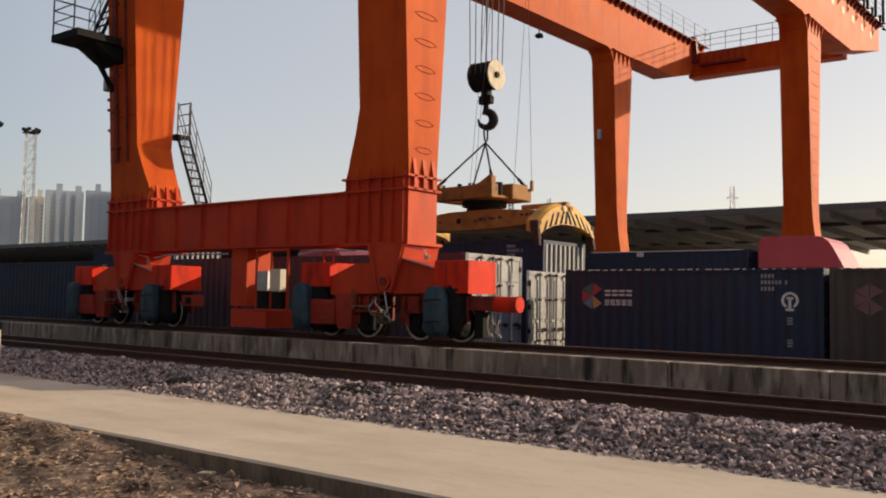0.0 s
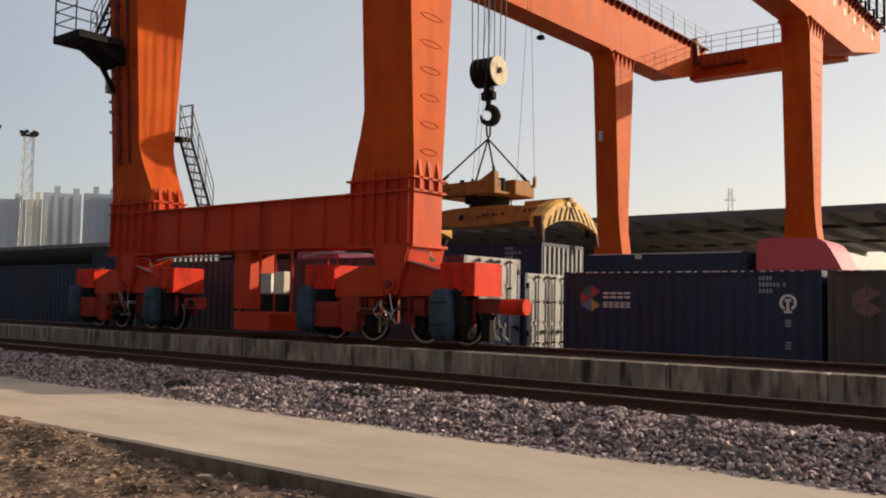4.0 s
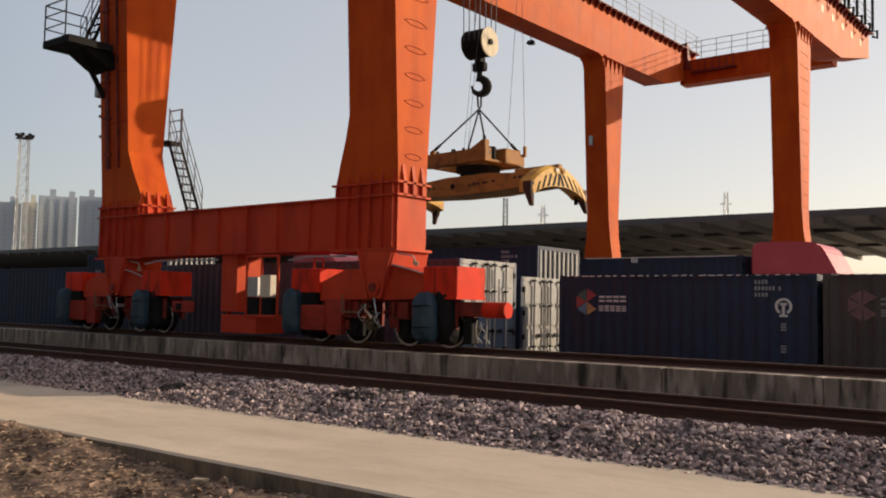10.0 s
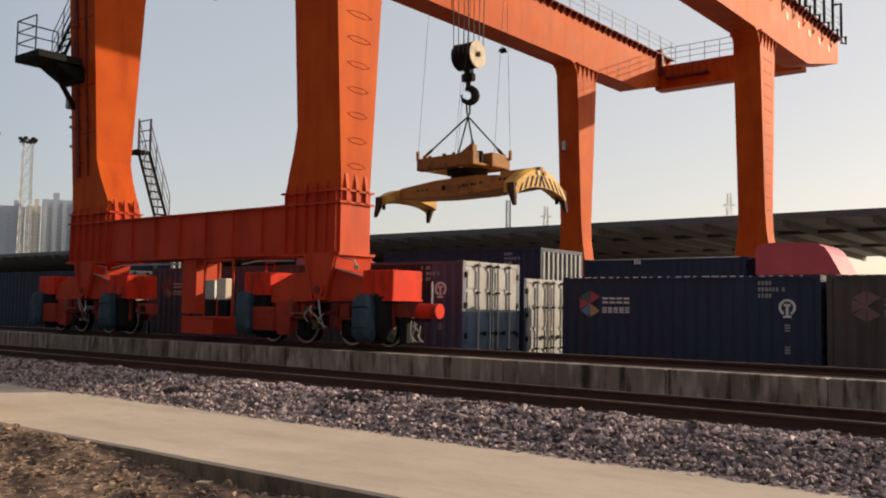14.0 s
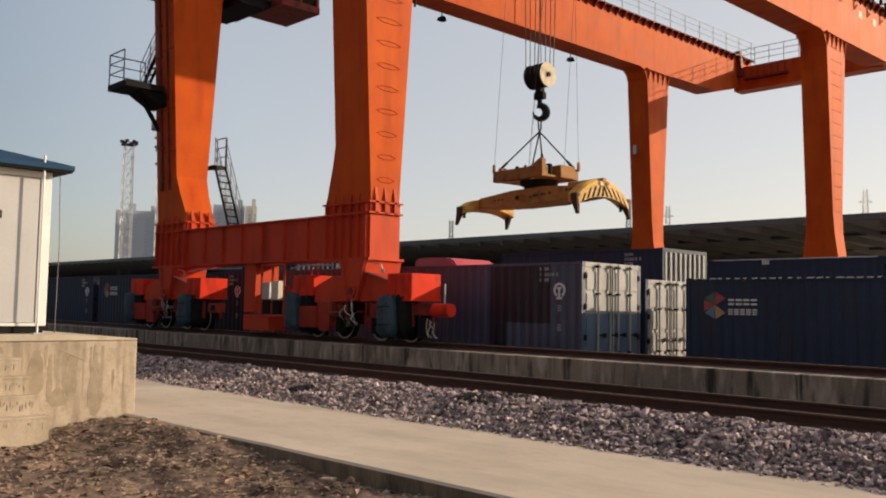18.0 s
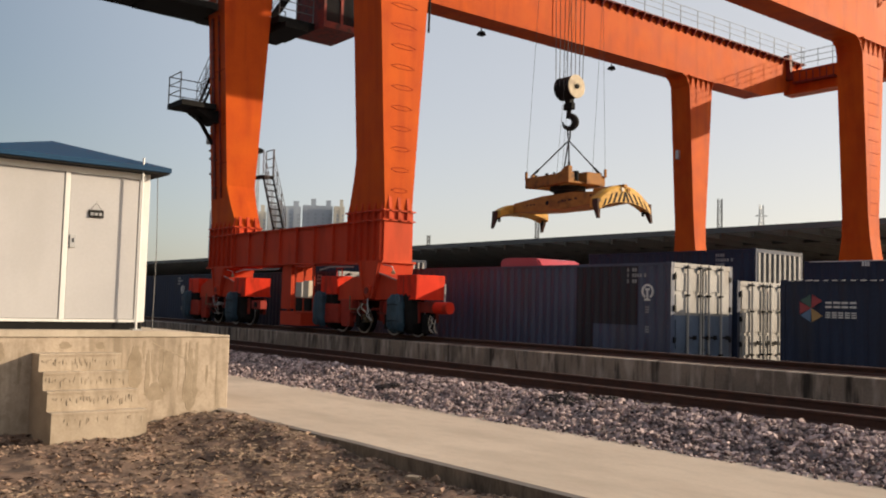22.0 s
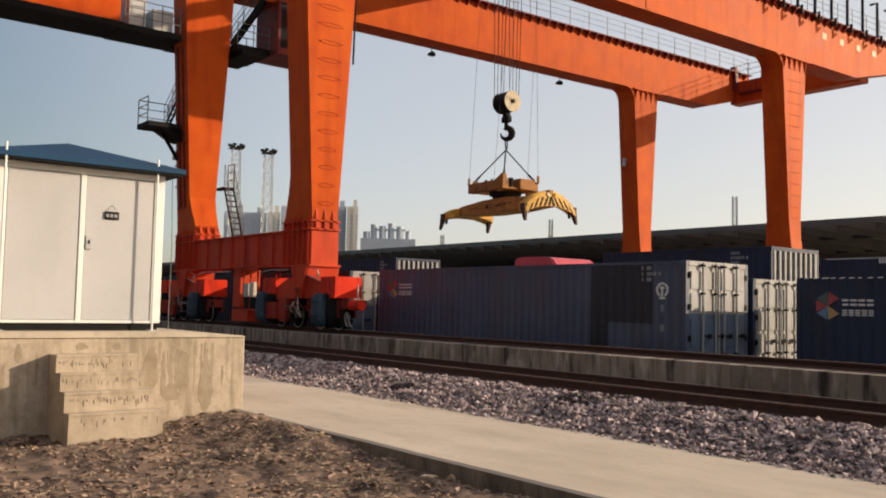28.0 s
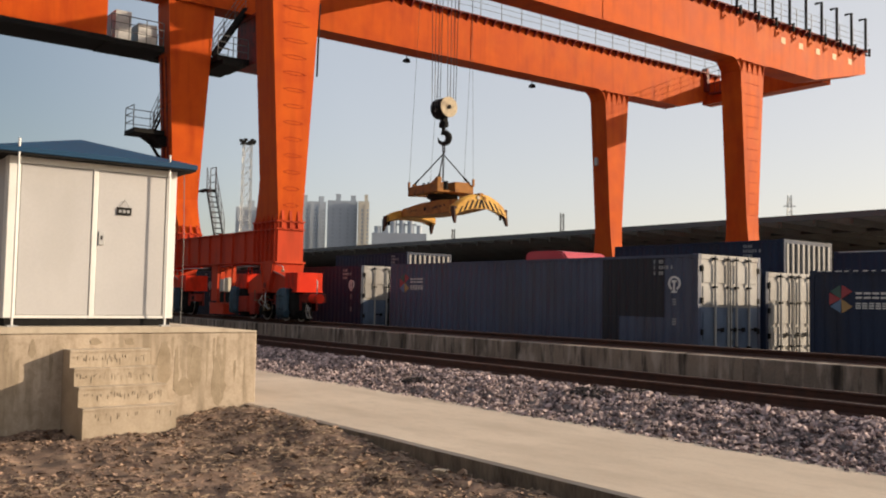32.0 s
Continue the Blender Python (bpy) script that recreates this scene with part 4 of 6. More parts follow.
    for a, b, nm in ((y0, y0 + 0.16, "corner_trim"), (y1 - 0.16, y1, "corner_trim"), (ym - 0.04, ym + 0.04, "mullion")):
        part(nm, soft_edges(box(B(), x1 - 0.04, x1 + 0.004, a, b, z0, z1 - 0.002), 0.008), M_HUTWHITE, h)
    part("head_trim", box(B(), x1 - 0.04, x1 + 0.002, y0 + 0.16, y1 - 0.16, z1 - 0.095, z1 - 0.002), M_HUTWHITE, h)
    part("sill_trim", box(B(), x1 - 0.04, x1 + 0.002, y0 + 0.16, y1 - 0.16, z0, z0 + 0.04), M_HUTWHITE, h)
    for a, b in ((y0 - 0.008, y0), (y1, y1 + 0.008)):
        part("side_trim", box(B(), x1 - 0.2, x1 - 0.04, a, b, z0, z1), M_HUTWHITE, h)
    # hipped roof with overhang
    o = 0.24
    e = [(x0 - o, y0 - o), (x1 + o, y0 - o), (x1 + o, y1 + o), (x0 - o, y1 + o)]
    cx0, cx1, cy = x0 + 1.0, x1 - 1.0, (y0 + y1) / 2
    bm = B()
    lo = [bm.verts.new((*q, z1 + 0.03)) for q in e]
    mid = [bm.verts.new((*q, z1 + 0.10)) for q in e]
    ra, rb = bm.verts.new((cx0, cy, z1 + 0.50)), bm.verts.new((cx1, cy, z1 + 0.50))
    bm.faces.new(lo[::-1])
    for k in range(4):
        bm.faces.new((lo[k], lo[(k + 1) % 4], mid[(k + 1) % 4], mid[k]))
    bm.faces.new((mid[0], mid[1], rb, ra))
    bm.faces.new((mid[1], mid[2], rb))
    bm.faces.new((mid[2], mid[3], ra, rb))
    bm.faces.new((mid[3], mid[0], ra))
    part("roof", bm, M_HUTROOF, h, "blue sheet metal hipped roof")
    part("soffit_line", box(B(), x0 - o + 0.02, x1 + o - 0.02, y0 - o + 0.02, y1 + o - 0.02, z1 - 0.001, z1 + 0.026), M_DARKSTEEL, h)
    # earthing posts before the front
    post = thing("lightning_rod", "slim white metal rod standing on the plinth edge", "rod", "rods at the hut")
    part("pole", rod(B(), (0, 0, 0), (0, 0, 2.66), 0.016, 10), M_HUTWHITE, post)
    part("foot", box(B(), -0.07, 0.07, -0.07, 0.07, 0, 0.02), M_GALV, post)
    post.matrix_basis = pose(px - 0.205, 4.985, 1.285)
    copy_thing(post, pose(px - 0.16, 2.80, 1.285))
    thin = thing("earth_wire", "thin grey wire hanging beside the hut corner", "wire")
    part("wire", tube(B(), [(px - 0.5, 5.33, 3.7), (px - 0.49, 5.36, 2.6), (px - 0.47, 5.34, 1.28)], 0.007, 6), M_RAILGREY, thin)


build_hut()


# ---- open freight shed behind the yard ----
def build_shed():
    s = thing("freight_shed", "long dark open-sided freight shed roof on steel columns", "shed")
    xa, xb, ya, yb = -260.0, 40.0, 60.0, 96.0
    za, zb = 8.3, 7.75
    bm = B()
    hexa(bm, [(xa, ya, za - 0.16), (xb, ya, za - 0.16), (xb, yb, zb - 0.16), (xa, yb, zb - 0.16)], [(xa, ya, za), (xb, ya, za), (xb, yb, zb), (xa, yb, zb)])
    part("roof", bm, M_ROOFTOP, s)
    part("fascia", box(B(), xa, xb, ya - 0.12, ya, za - 0.34, za + 0.10), M_ROOF, s, "dark grey eaves fascia")
    x = xa + 3
    first = None
    n = 0
    while x < xb:
        if first is None:
            bm = B()
            hexa(bm, [(-0.12, ya + 1.6, za - 0.62), (0.12, ya + 1.6, za - 0.62), (0.12, yb, zb - 0.62), (-0.12, yb, zb - 0.62)], [(-0.12, ya + 1.6, za - 0.19), (0.12, ya + 1.6, za - 0.19), (0.12, yb, zb - 0.17), (-0.12, yb, zb - 0.17)])
            first = part("rafter", bm, M_RAFTER, s)
            first.location = (x, 0, 0)
            col = part("column", box(B(), -0.2, 0.2, 74.8, 75.2, 0, 6.6), M_ROOF, s)
            col.location = (x, 0, 0)
        else:
            again(first, "rafter", s, pose(x, 0, 0))
            if n % 4 == 0:
                again(col, "column", s, pose(x, 0, 0))
        n += 1
        x += 2.8
    for yy in (69, 82):
        zz = za + (zb - za) * (yy - ya) / (yb - ya)
        part("purlin", box(B(), xa, xb, yy - 0.08, yy + 0.08, zz - 0.42, zz - 0.17), M_ROOF, s)
    # stacked goods deep under the roof, which close the view on the far side
    g = part("goods_wall", box(B(), xa, -26.0, 95.0, 96.0, 0, 7.3), M_ROOF, s, "dark back wall of the shed")


build_shed()


# ---- far town ----
def polar(az, d):
    return -math.sin(radians(az)) * d, math.cos(radians(az)) * d


def block(az0, az1, el, d, paint, bays, floors=16, label="hazy grey apartment tower far off"):
    """A far apartment block that faces the camera, with bays, window bands and roof rooms."""
    am, half = (az0 + az1) / 2, math.tan(radians((az0 - az1) / 2)) * d
    h = 1.78 + math.tan(radians(el)) * d
    t = thing("apartment_building", label, "building", "far apartment blocks")
    x, y = polar(am, d)
    t.matrix_basis = pose(x, y, 0, 0, 0, am)
    part("wall", box(B(), -half, half, 0, 14, 0, h), paint, t)
    w = 2 * half / bays
    wins = None
    for k in range(bays):
        a = -half + k * w
        part("bay", box(B(), a + 0.12 * w, a + 0.52 * w, -0.35, 0, 0, h - 1.2), paint, t)
        for j in range(floors):
            z = h * 0.3 + (h * 0.7 - 3.0) * j / floors
            m = pose(a + 0.74 * w, -0.03, z)
            if wins is None:
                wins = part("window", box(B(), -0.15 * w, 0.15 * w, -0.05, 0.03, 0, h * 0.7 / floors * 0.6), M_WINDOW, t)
                wins.matrix_local = m
            else:
                again(wins, "window", t, m)
        if k % 2 == 1:
            part("roof_room", box(B(), a + 0.1 * w, a + 0.75 * w, 2, 9, h, h + 2.8 + (k % 3) * 0.5), paint, t)
    return t


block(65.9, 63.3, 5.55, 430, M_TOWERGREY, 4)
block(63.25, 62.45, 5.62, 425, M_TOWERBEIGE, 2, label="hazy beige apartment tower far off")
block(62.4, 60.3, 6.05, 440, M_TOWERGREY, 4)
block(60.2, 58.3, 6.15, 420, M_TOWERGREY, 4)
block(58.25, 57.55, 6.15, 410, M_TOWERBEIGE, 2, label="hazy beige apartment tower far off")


def build_works():
    t = thing("industrial_works", "hazy grey factory with silos and chimneys far off", "building")
    d = 620
    x, y = polar(55.6, d)
    t.matrix_basis = pose(x, y, 0, 0, 0, 55.6)
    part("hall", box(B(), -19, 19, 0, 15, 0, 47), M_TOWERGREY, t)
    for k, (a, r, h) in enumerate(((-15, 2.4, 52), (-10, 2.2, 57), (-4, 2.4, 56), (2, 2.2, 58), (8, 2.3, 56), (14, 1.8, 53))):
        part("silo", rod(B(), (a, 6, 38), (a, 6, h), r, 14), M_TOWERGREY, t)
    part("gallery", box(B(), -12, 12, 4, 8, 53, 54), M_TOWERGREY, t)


build_works()


def mast(az, el, d, lamps, name, label, w0=1.5, w1=1.0, r=0.07, arms=False, paint=M_GALV):
    """A square lattice mast."""
    x, y = polar(az, d)
    h = 1.78 + math.tan(radians(el)) * d
    t = thing(name, label, "mast", "lattice masts")
    t.matrix_basis = pose(x, y, 0, 0, 0, az + 12)
    corners = ((-1, -1), (1, -1), (1, 1), (-1, 1))
    n = max(5, int(h / (w0 * 1.1)))

    def at(c, k):
        w = (w0 + (w1 - w0) * k / n) / 2
        return (c[0] * w, c[1] * w, h * k / n)
    for c in corners:
        part("leg", rod(B(), at(c, 0), at(c, n), r, 5), paint, t)
    bm = B()
    for k in range(n):
        for a, b in zip(corners, corners[1:] + corners[:1]):
            rod(bm, at(a, k), at(b, k + 1), r * 0.55, 4)
            rod(bm, at(b, k), at(a, k + 1), r * 0.55, 4)
            rod(bm, at(a, k), at(b, k), r * 0.5, 4)
    part("lattice", bm, paint, t)
    if lamps:
        part("platform", box(B(), -w1 * 0.85, w1 * 0.85, -w1 * 0.85, w1 * 0.85, h, h + 0.12), M_DARKSTEEL, t)
        for k in range(6):
            a = k * math.pi / 3
            bm = B()
            cx, cy = math.cos(a) * w1 * 0.85, math.sin(a) * w1 * 0.85
            box(bm, cx - 0.32, cx + 0.32, cy - 0.25, cy + 0.25, h + 0.35, h + 0.85)
            rod(bm, (cx, cy, h), (cx, cy, h + 0.4), 0.06, 5)
            part("floodlight", bm, M_DARKSTEEL, t)
    if arms:
        for zz, L in ((0.78, 3.2), (0.9, 2.6)):
            bm = rod(B(), (-L, 0, h * zz), (L, 0, h * zz), r * 1.3, 5)
            rod(bm, (-L, 0, h * zz), (0, 0, h * zz + 1.2), r, 4)
            rod(bm, (L, 0, h * zz), (0, 0, h * zz + 1.2), r, 4)
            part("cross_arm", bm, M_GALV, t)
    return t


mast(65.3, 9.45, 175, True, "floodlight_mast", "grey lattice floodlight mast with lamps at its head", 2.0, 1.5, 0.075)
mast(63.3, 9.25, 178, True, "floodlight_mast", "grey lattice floodlight mast with lamps at its head", 2.0, 1.5, 0.075)
for az, el, d, w in ((52.12, 4.5, 260, 1.0), (45.19, 5.6, 260, 1.2), (33.96, 7.0, 260, 1.4)):
    mast(az, el, d, False, "catenary_mast", "slim grey lattice catenary mast", w, w * 0.8, 0.075, paint=M_RAILGREY)
for az, el in ((31.55, 6.6), (20.32, 7.3)):
    mast(az, el, 420, False, "power_pylon", "hazy lattice power pylon with cross arms", 4.6, 1.4, 0.11, True)


# ---- gantry crane (its own frame: the place where it stood at 8 s) ----
crane = thing("gantry_crane", "orange-red rail-mounted gantry crane on tall box legs", "crane")
PAINT = M_ORANGE
GB, GT = 15.05, 17.62          # girder underside and top


def near_leg(xl, xr, flare, side):
    """A box leg that spreads across the span towards the top; side: which way it flares at its foot."""
    def ring(z, grow):
        k = (z - 4.5) / 10.3
        hy = 0.48 + 0.60 * max(0, k)
        a, b = (xl - grow, xr) if side < 0 else (xl, xr + grow)
        return [(a, 15 - hy, z), (b, 15 - hy, z), (b, 15 + hy, z), (a, 15 + hy, z)]
    bm = B()
    levels = [ring(4.45, flare), ring(4.9, flare * 0.75), ring(5.5, flare * 0.30), ring(6.05, 0.0), ring(10, 0), ring(GB, 0)]
    vs = [[bm.verts.new(p) for p in lv] for lv in levels]
    for a, b in zip(vs, vs[1:]):
        for k in range(4):
            bm.faces.new((a[k], a[(k + 1) % 4], b[(k + 1) % 4], b[k]))
    bm.faces.new(vs[0][::-1])
    bm.faces.new(vs[-1])
    leg = part("leg", bm, PAINT, crane, "tall orange-red box leg")
    # welded lens-shaped stiffener marks up the sunny face
    if side < 0:
        z = 5.05
        first = None
        while z < GB - 0.3:
            k = (z - 4.5) / 10.3
            hy = (0.48 + 0.6 * k) * 0.58
            if z < 30:
                bm = B()
                ptsu = [(-hy, 0), (-hy * 0.45, 0.062), (hy * 0.45, 0.062), (hy, 0)]
                ptsd = [(-hy, 0), (-hy * 0.45, -0.062), (hy * 0.45, -0.062), (hy, 0)]
                for pts in (ptsu, ptsd):
                    for p, q in zip(pts, pts[1:]):
                        rod(bm, (xr + 0.002, 15.0 + p[0], z + p[1]), (xr + 0.002, 15.0 + q[0], z + q[1]), 0.009, 4)
                part("weld_seam", bm, M_WELD, leg, "lens-shaped weld seam")
            z += 0.60
    # foot block with flanges and gusset fins
    a, b = (xl - flare, xr) if side < 0 else (xl, xr + flare)
    foot = part("leg_foot", box(B(), a, b, 14.52, 15.48, 3.0, 4.45), M_SILL, crane)
    for z in (4.44, 4.16):
        part("flange", box(B(), a - 0.07, b + 0.07, 14.43, 15.57, z, z + 0.045), M_SILL, foot)
    part("base_flange", box(B(), a - 0.06, b + 0.10, 14.40, 15.60, 2.96, 3.02), M_SILL, foot)
    n = 6
    for k in range(n):
        xx = a + 0.08 + (b - a - 0.16) * k / (n - 1)
        for yy, out in ((14.52, -1), (15.48, 1)):
            bm = B()
            pts = [(yy, 3.0), (yy + out * 0.10, 3.05), (yy + out * 0.10, 4.45), (yy + out * 0.07, 4.52), (yy - out * 0.02, 4.86), (yy - out * 0.03, 3.0)]
            part("fin", prism(bm, pts, "x", xx - 0.012, xx + 0.012), M_SILL, foot)
    for k in range(3):
        yy = 14.68 + 0.32 * k
        for xx, out in ((a, -1), (b, 1)):
            bm = B()
            pts = [(xx, 4.17), (xx + out * 0.07, 4.17), (xx + out * 0.07, 4.5), (xx + out * 0.01, 4.85), (xx - out * 0.05, 4.85), (xx - out * 0.05, 4.17)]
            part("fin", prism(bm, pts, "y", yy - 0.05, yy + 0.05), M_SILL, foot)
    return leg


leg_a = near_leg(-13.56, -12.14, 0.44, -1)
leg_b = near_leg(-23.66, -22.28, 0.70, 1)

# sill beam between the near legs
bm = B()
box(bm, -21.58, -14.0, 14.56, 15.44, 3.04, 4.17)
sill = part("sill_beam", bm, M_SILL, crane)
for z in (3.0, 4.165):
    part("flange", box(B(), -21.58, -14.0, 14.47, 15.53, z, z + 0.04), M_SILL, sill)
for k in range(6):
    xx = -20.45 + k * 1.12
    for yy in (14.49, 15.44):
        part("stiffener", box(B(), xx - 0.012, xx + 0.012, yy, yy + 0.07, 3.04, 4.165), M_SILL, sill)


def far_leg(xl, xr):
    def ring(z, hy, grow=0):
        return [(xl - grow, 42.5 - hy, z), (xr + grow, 42.5 - hy, z), (xr + grow, 42.5 + hy, z), (xl - grow, 42.5 + hy, z)]
    bm = B()
    vs = [[bm.verts.new(p) for p in ring(*a)] for a in ((2.9, 0.55, 0.25), (4.3, 0.5, 0.22), (5.6, 0.5, 0.05), (6.6, 0.55, 0.0), (14.3, 1.05, 0), (GB + 0.02, 1.08, 0))]
    for a, b in zip(vs, vs[1:]):
        for k in range(4):
            bm.faces.new((a[k], a[(k + 1) % 4], b[(k + 1) % 4], b[k]))
    bm.faces.new(vs[0][::-1])
    bm.faces.new(vs[-1])
    leg = part("leg", bm, PAINT, crane, "tall orange-red box leg")
    # curved gusset between leg and girder on the span side
    bm = B()
    pts = [(41.42, GB), (40.75, GB), (41.0, GB - 0.07), (41.2, GB - 0.2), (41.33, GB - 0.38), (41.42, GB - 0.6), (41.48, GB - 0.6)]
    part("gusset", prism(bm, pts, "x", xl + 0.02, xr - 0.02), PAINT, leg)
    part("head_flange", box(B(), xl - 0.12, xr + 0.14, 41.3, 43.75, GB - 0.10, GB - 0.02), PAINT, leg)
    for k in range(5):
        yy = 41.55 + k * 0.48
        part("fin", prism(B(), [(xr - 0.02, GB - 0.1), (xr + 0.13, GB - 0.1), (xr + 0.0, GB - 0.75), (xr - 0.02, GB - 0.75)], "y", yy - 0.02, yy + 0.02), PAINT, leg)
    return leg


far_a = far_leg(-22.60, -21.33)
far_b = far_leg(-12.87, -11.60)
# rungs and lens seams on the sunny face of the far right leg
for k in range(14):
    z = 6.6 + k * 0.6
    hy = 0.30 + 0.03 * k
    part("weld_seam", box(B(), -11.61, -11.59, 42.5 - hy, 42.5 + hy, z, z + 0.022), M_WELD, far_b)
# far sill and its bogies, behind the container rows
part("sill_beam", box(B(), -24.6, -9.6, 42.0, 43.0, 1.9, 2.9), PAINT, crane)
WHEELS = []
for xx in (-23.9, -22.3, -12.2, -10.4):
    w = part("wheel", wheel_mesh(B(), (0, 0, 0), 0.385, 0.16), M_DARKSTEEL, crane)
    w.location = (xx, 42.5, 1.36)
    WHEELS.append(w)
for xx in (-23.1, -11.3):
    part("bogie_frame", box(B(), xx - 1.3, xx + 1.3, 42.15, 42.85, 1.30, 1.92), M_RED, crane)


def skew(y, near, far):
    return near + (far - near) * (y - 15.0) / 27.5


def girder(near_x, far_x, w, y_near, y_end, step_up):
    """A box girder across the span whose underside rises at the far end. near_x, far_x: its right face."""
    prof = [(y_near, GB + 0.9), (y_near + 2.5, GB), (48.6, GB), (y_end, GB + step_up), (y_end, GT), (y_near, GT)]
    bm = B()
    a = [bm.verts.new((skew(p[0], near_x, far_x) - w, p[0], p[1])) for p in prof]
    b = [bm.verts.new((skew(p[0], near_x, far_x), p[0], p[1])) for p in prof]
    bm.faces.new(a[::-1])
    bm.faces.new(b)
    for i in range(len(prof)):
        j = (i + 1) % len(prof)
        bm.faces.new((a[i], a[j], b[j], b[i]))
    bmesh.ops.recalc_face_normals(bm, faces=bm.faces)
    g = part("girder", bm, PAINT, crane, "long orange-red box girder")
    # rail and toothed brackets along the top edge
    y = y_near + 0.5
    first = None
    while y < y_end - 0.3:
        xx = skew(y, near_x, far_x)
        if first is None:
            bm = B()
            prism(bm, [(-0.02, -0.30), (0.02, -0.30), (0.28, -0.04), (0.28, 0.02), (-0.02, 0.02)], "y", -0.05, 0.05)
            first = part("rail_bracket", bm, M_MAROON, g)
            first.matrix_local = pose(xx, y, GT - 0.02)
        else:
            again(first, "rail_bracket", g, pose(xx, y, GT - 0.02))
        y += 0.62
    xa, xb = skew(y_near, near_x, far_x), skew(y_end, near_x, far_x)
    bm = B()
    hexa(bm, [(xa - w - 0.1, y_near, GT), (xa + 0.30, y_near, GT), (xb + 0.30, y_end, GT), (xb - w - 0.1, y_end, GT)],
         [(xa - w - 0.1, y_near, GT + 0.05), (xa + 0.30, y_near, GT + 0.05), (xb + 0.30, y_end, GT + 0.05), (xb - w - 0.1, y_end, GT + 0.05)])
    part("top_plate", bm, M_MAROON, g)
    bm = B()
    hexa(bm, [(xa - 0.6, y_near, GT + 0.05), (xa - 0.5, y_near, GT + 0.05), (xb - 0.5, y_end - 0.6, GT + 0.05), (xb - 0.6, y_end - 0.6, GT + 0.05)],
         [(xa - 0.6, y_near, GT + 0.19), (xa - 0.5, y_near, GT + 0.19), (xb - 0.5, y_end - 0.6, GT + 0.19), (xb - 0.6, y_end - 0.6, GT + 0.19)])
    part("trolley_rail", bm, M_RUST, g)
    # handrail on the outer edge
    y = y_near + 0.3
    off = 0.26
    while y < y_end:
        xx = skew(y, near_x, far_x) + off
        bm = rod(B(), (xx, y, GT + 0.05), (xx, y, GT + 1.10), 0.022, 5)
        part("rail_post", bm, M_RAILGREY, g)
        y += 1.5
    for zz in (0.45, 0.78, 1.10):
        part("handrail", rod(B(), (xa + off, y_near + 0.3, GT + zz), (xb + off, y_end - 0.05, GT + zz), 0.014, 5), M_RAILGREY, g)
    for yy in (20.5, 31.0):
        xx = skew(yy, near_x, far_x)
        part("splice_plate", box(B(), xx - 0.02, xx + 0.025, yy - 0.16, yy + 0.16, GB + 0.05, GT - 0.08), PAINT, g)
    return g


g1 = girder(-22.15, -21.33, 1.30, 4.0, 52.8, 1.1)
g2 = girder(-12.14, -11.60, 1.30, 4.0, 54.2, 1.25)
# end tie between the girders
part("end_tie", box(B(), -21.4, -12.6, 51.3, 52.3, 15.55, 17.0), PAINT, crane)
TIE = [(-21.0, 51.35, 17.0), (-12.7, 51.35, 17.0)]
part("tie_bracket", soft_edges(prism(B(), [(-21.35, 16.4), (-20.75, 16.4), (-20.85, 18.0), (-21.25, 18.0)], "y", 51.0, 51.3), 0.02), M_MAROON, crane, "dark red end stop bracket")
part("service_tray", box(B(), -20.6, -17.9, 50.85, 51.29, 16.1, 16.2), M_MAROON, crane)
for k in range(7):
    part("tray_post", box(B(), -20.55 + 0.43 * k, -20.50 + 0.43 * k, 50.86, 50.91, 16.2, 16.75), M_MAROON, crane)
part("tray_rail", box(B(), -20.6, -17.9, 50.86, 50.91, 16.76, 16.81), M_MAROON, crane)
# hooked festoon posts on the outer girder
for k in range(9):
    yy = 40.6 + k * 1.62
    xx = skew(yy, -12.14, -11.60) + 0.32
    bm = tube(B(), [(xx + 0.02, yy, 17.35), (xx + 0.28, yy, 17.2), (xx + 0.28, yy, 17.62), (xx + 0.05, yy, 17.62), (xx + 0.05, yy, 19.6), (xx - 0.35, yy, 19.6)], 0.08, 6)
    part("festoon_post", bm, M_DARKSTEEL, crane, "dark hooked cable post")
# pale painted characters on the outer girder become plain bars
for k in range(5):
    yy = 45.2 + k * 1.75
    xx = skew(yy, -12.14, -11.60)
    part("character_bar", box(B(), xx + 0.002, xx + 0.012, yy, yy + 0.42, 16.6, 16.95), M_MYELLOW, g2)
# floodlights under the inner girder
for yy in (27.5, 36.6):
    xx = skew(yy, -22.15, -21.33) - 1.35
    bm = rod(B(), (xx, yy, GB + 0.1), (xx, yy, GB - 0.2), 0.025, 6)
    prism(bm, [(yy - 0.18, GB - 0.34), (yy + 0.18, GB - 0.34), (yy + 0.08, GB - 0.16), (yy - 0.08, GB - 0.16)], "x", xx - 0.15, xx + 0.15)
    part("floodlight", bm, M_DARKSTEEL, crane)

# ---- travelling gear under the near sill ----


def plate(name, pts, y0, y1, material, label="", soft=0.012):
    return part(name, soft_edges(prism(B(), pts, "y", y0, y1), soft), material, crane, label)


def chunk(name, x0, x1, y0, y1, z0, z1, material, label="", soft=0.015):
    return part(name, soft_edges(box(B(), x0, x1, y0, y1, z0, z1), soft), material, crane, label)


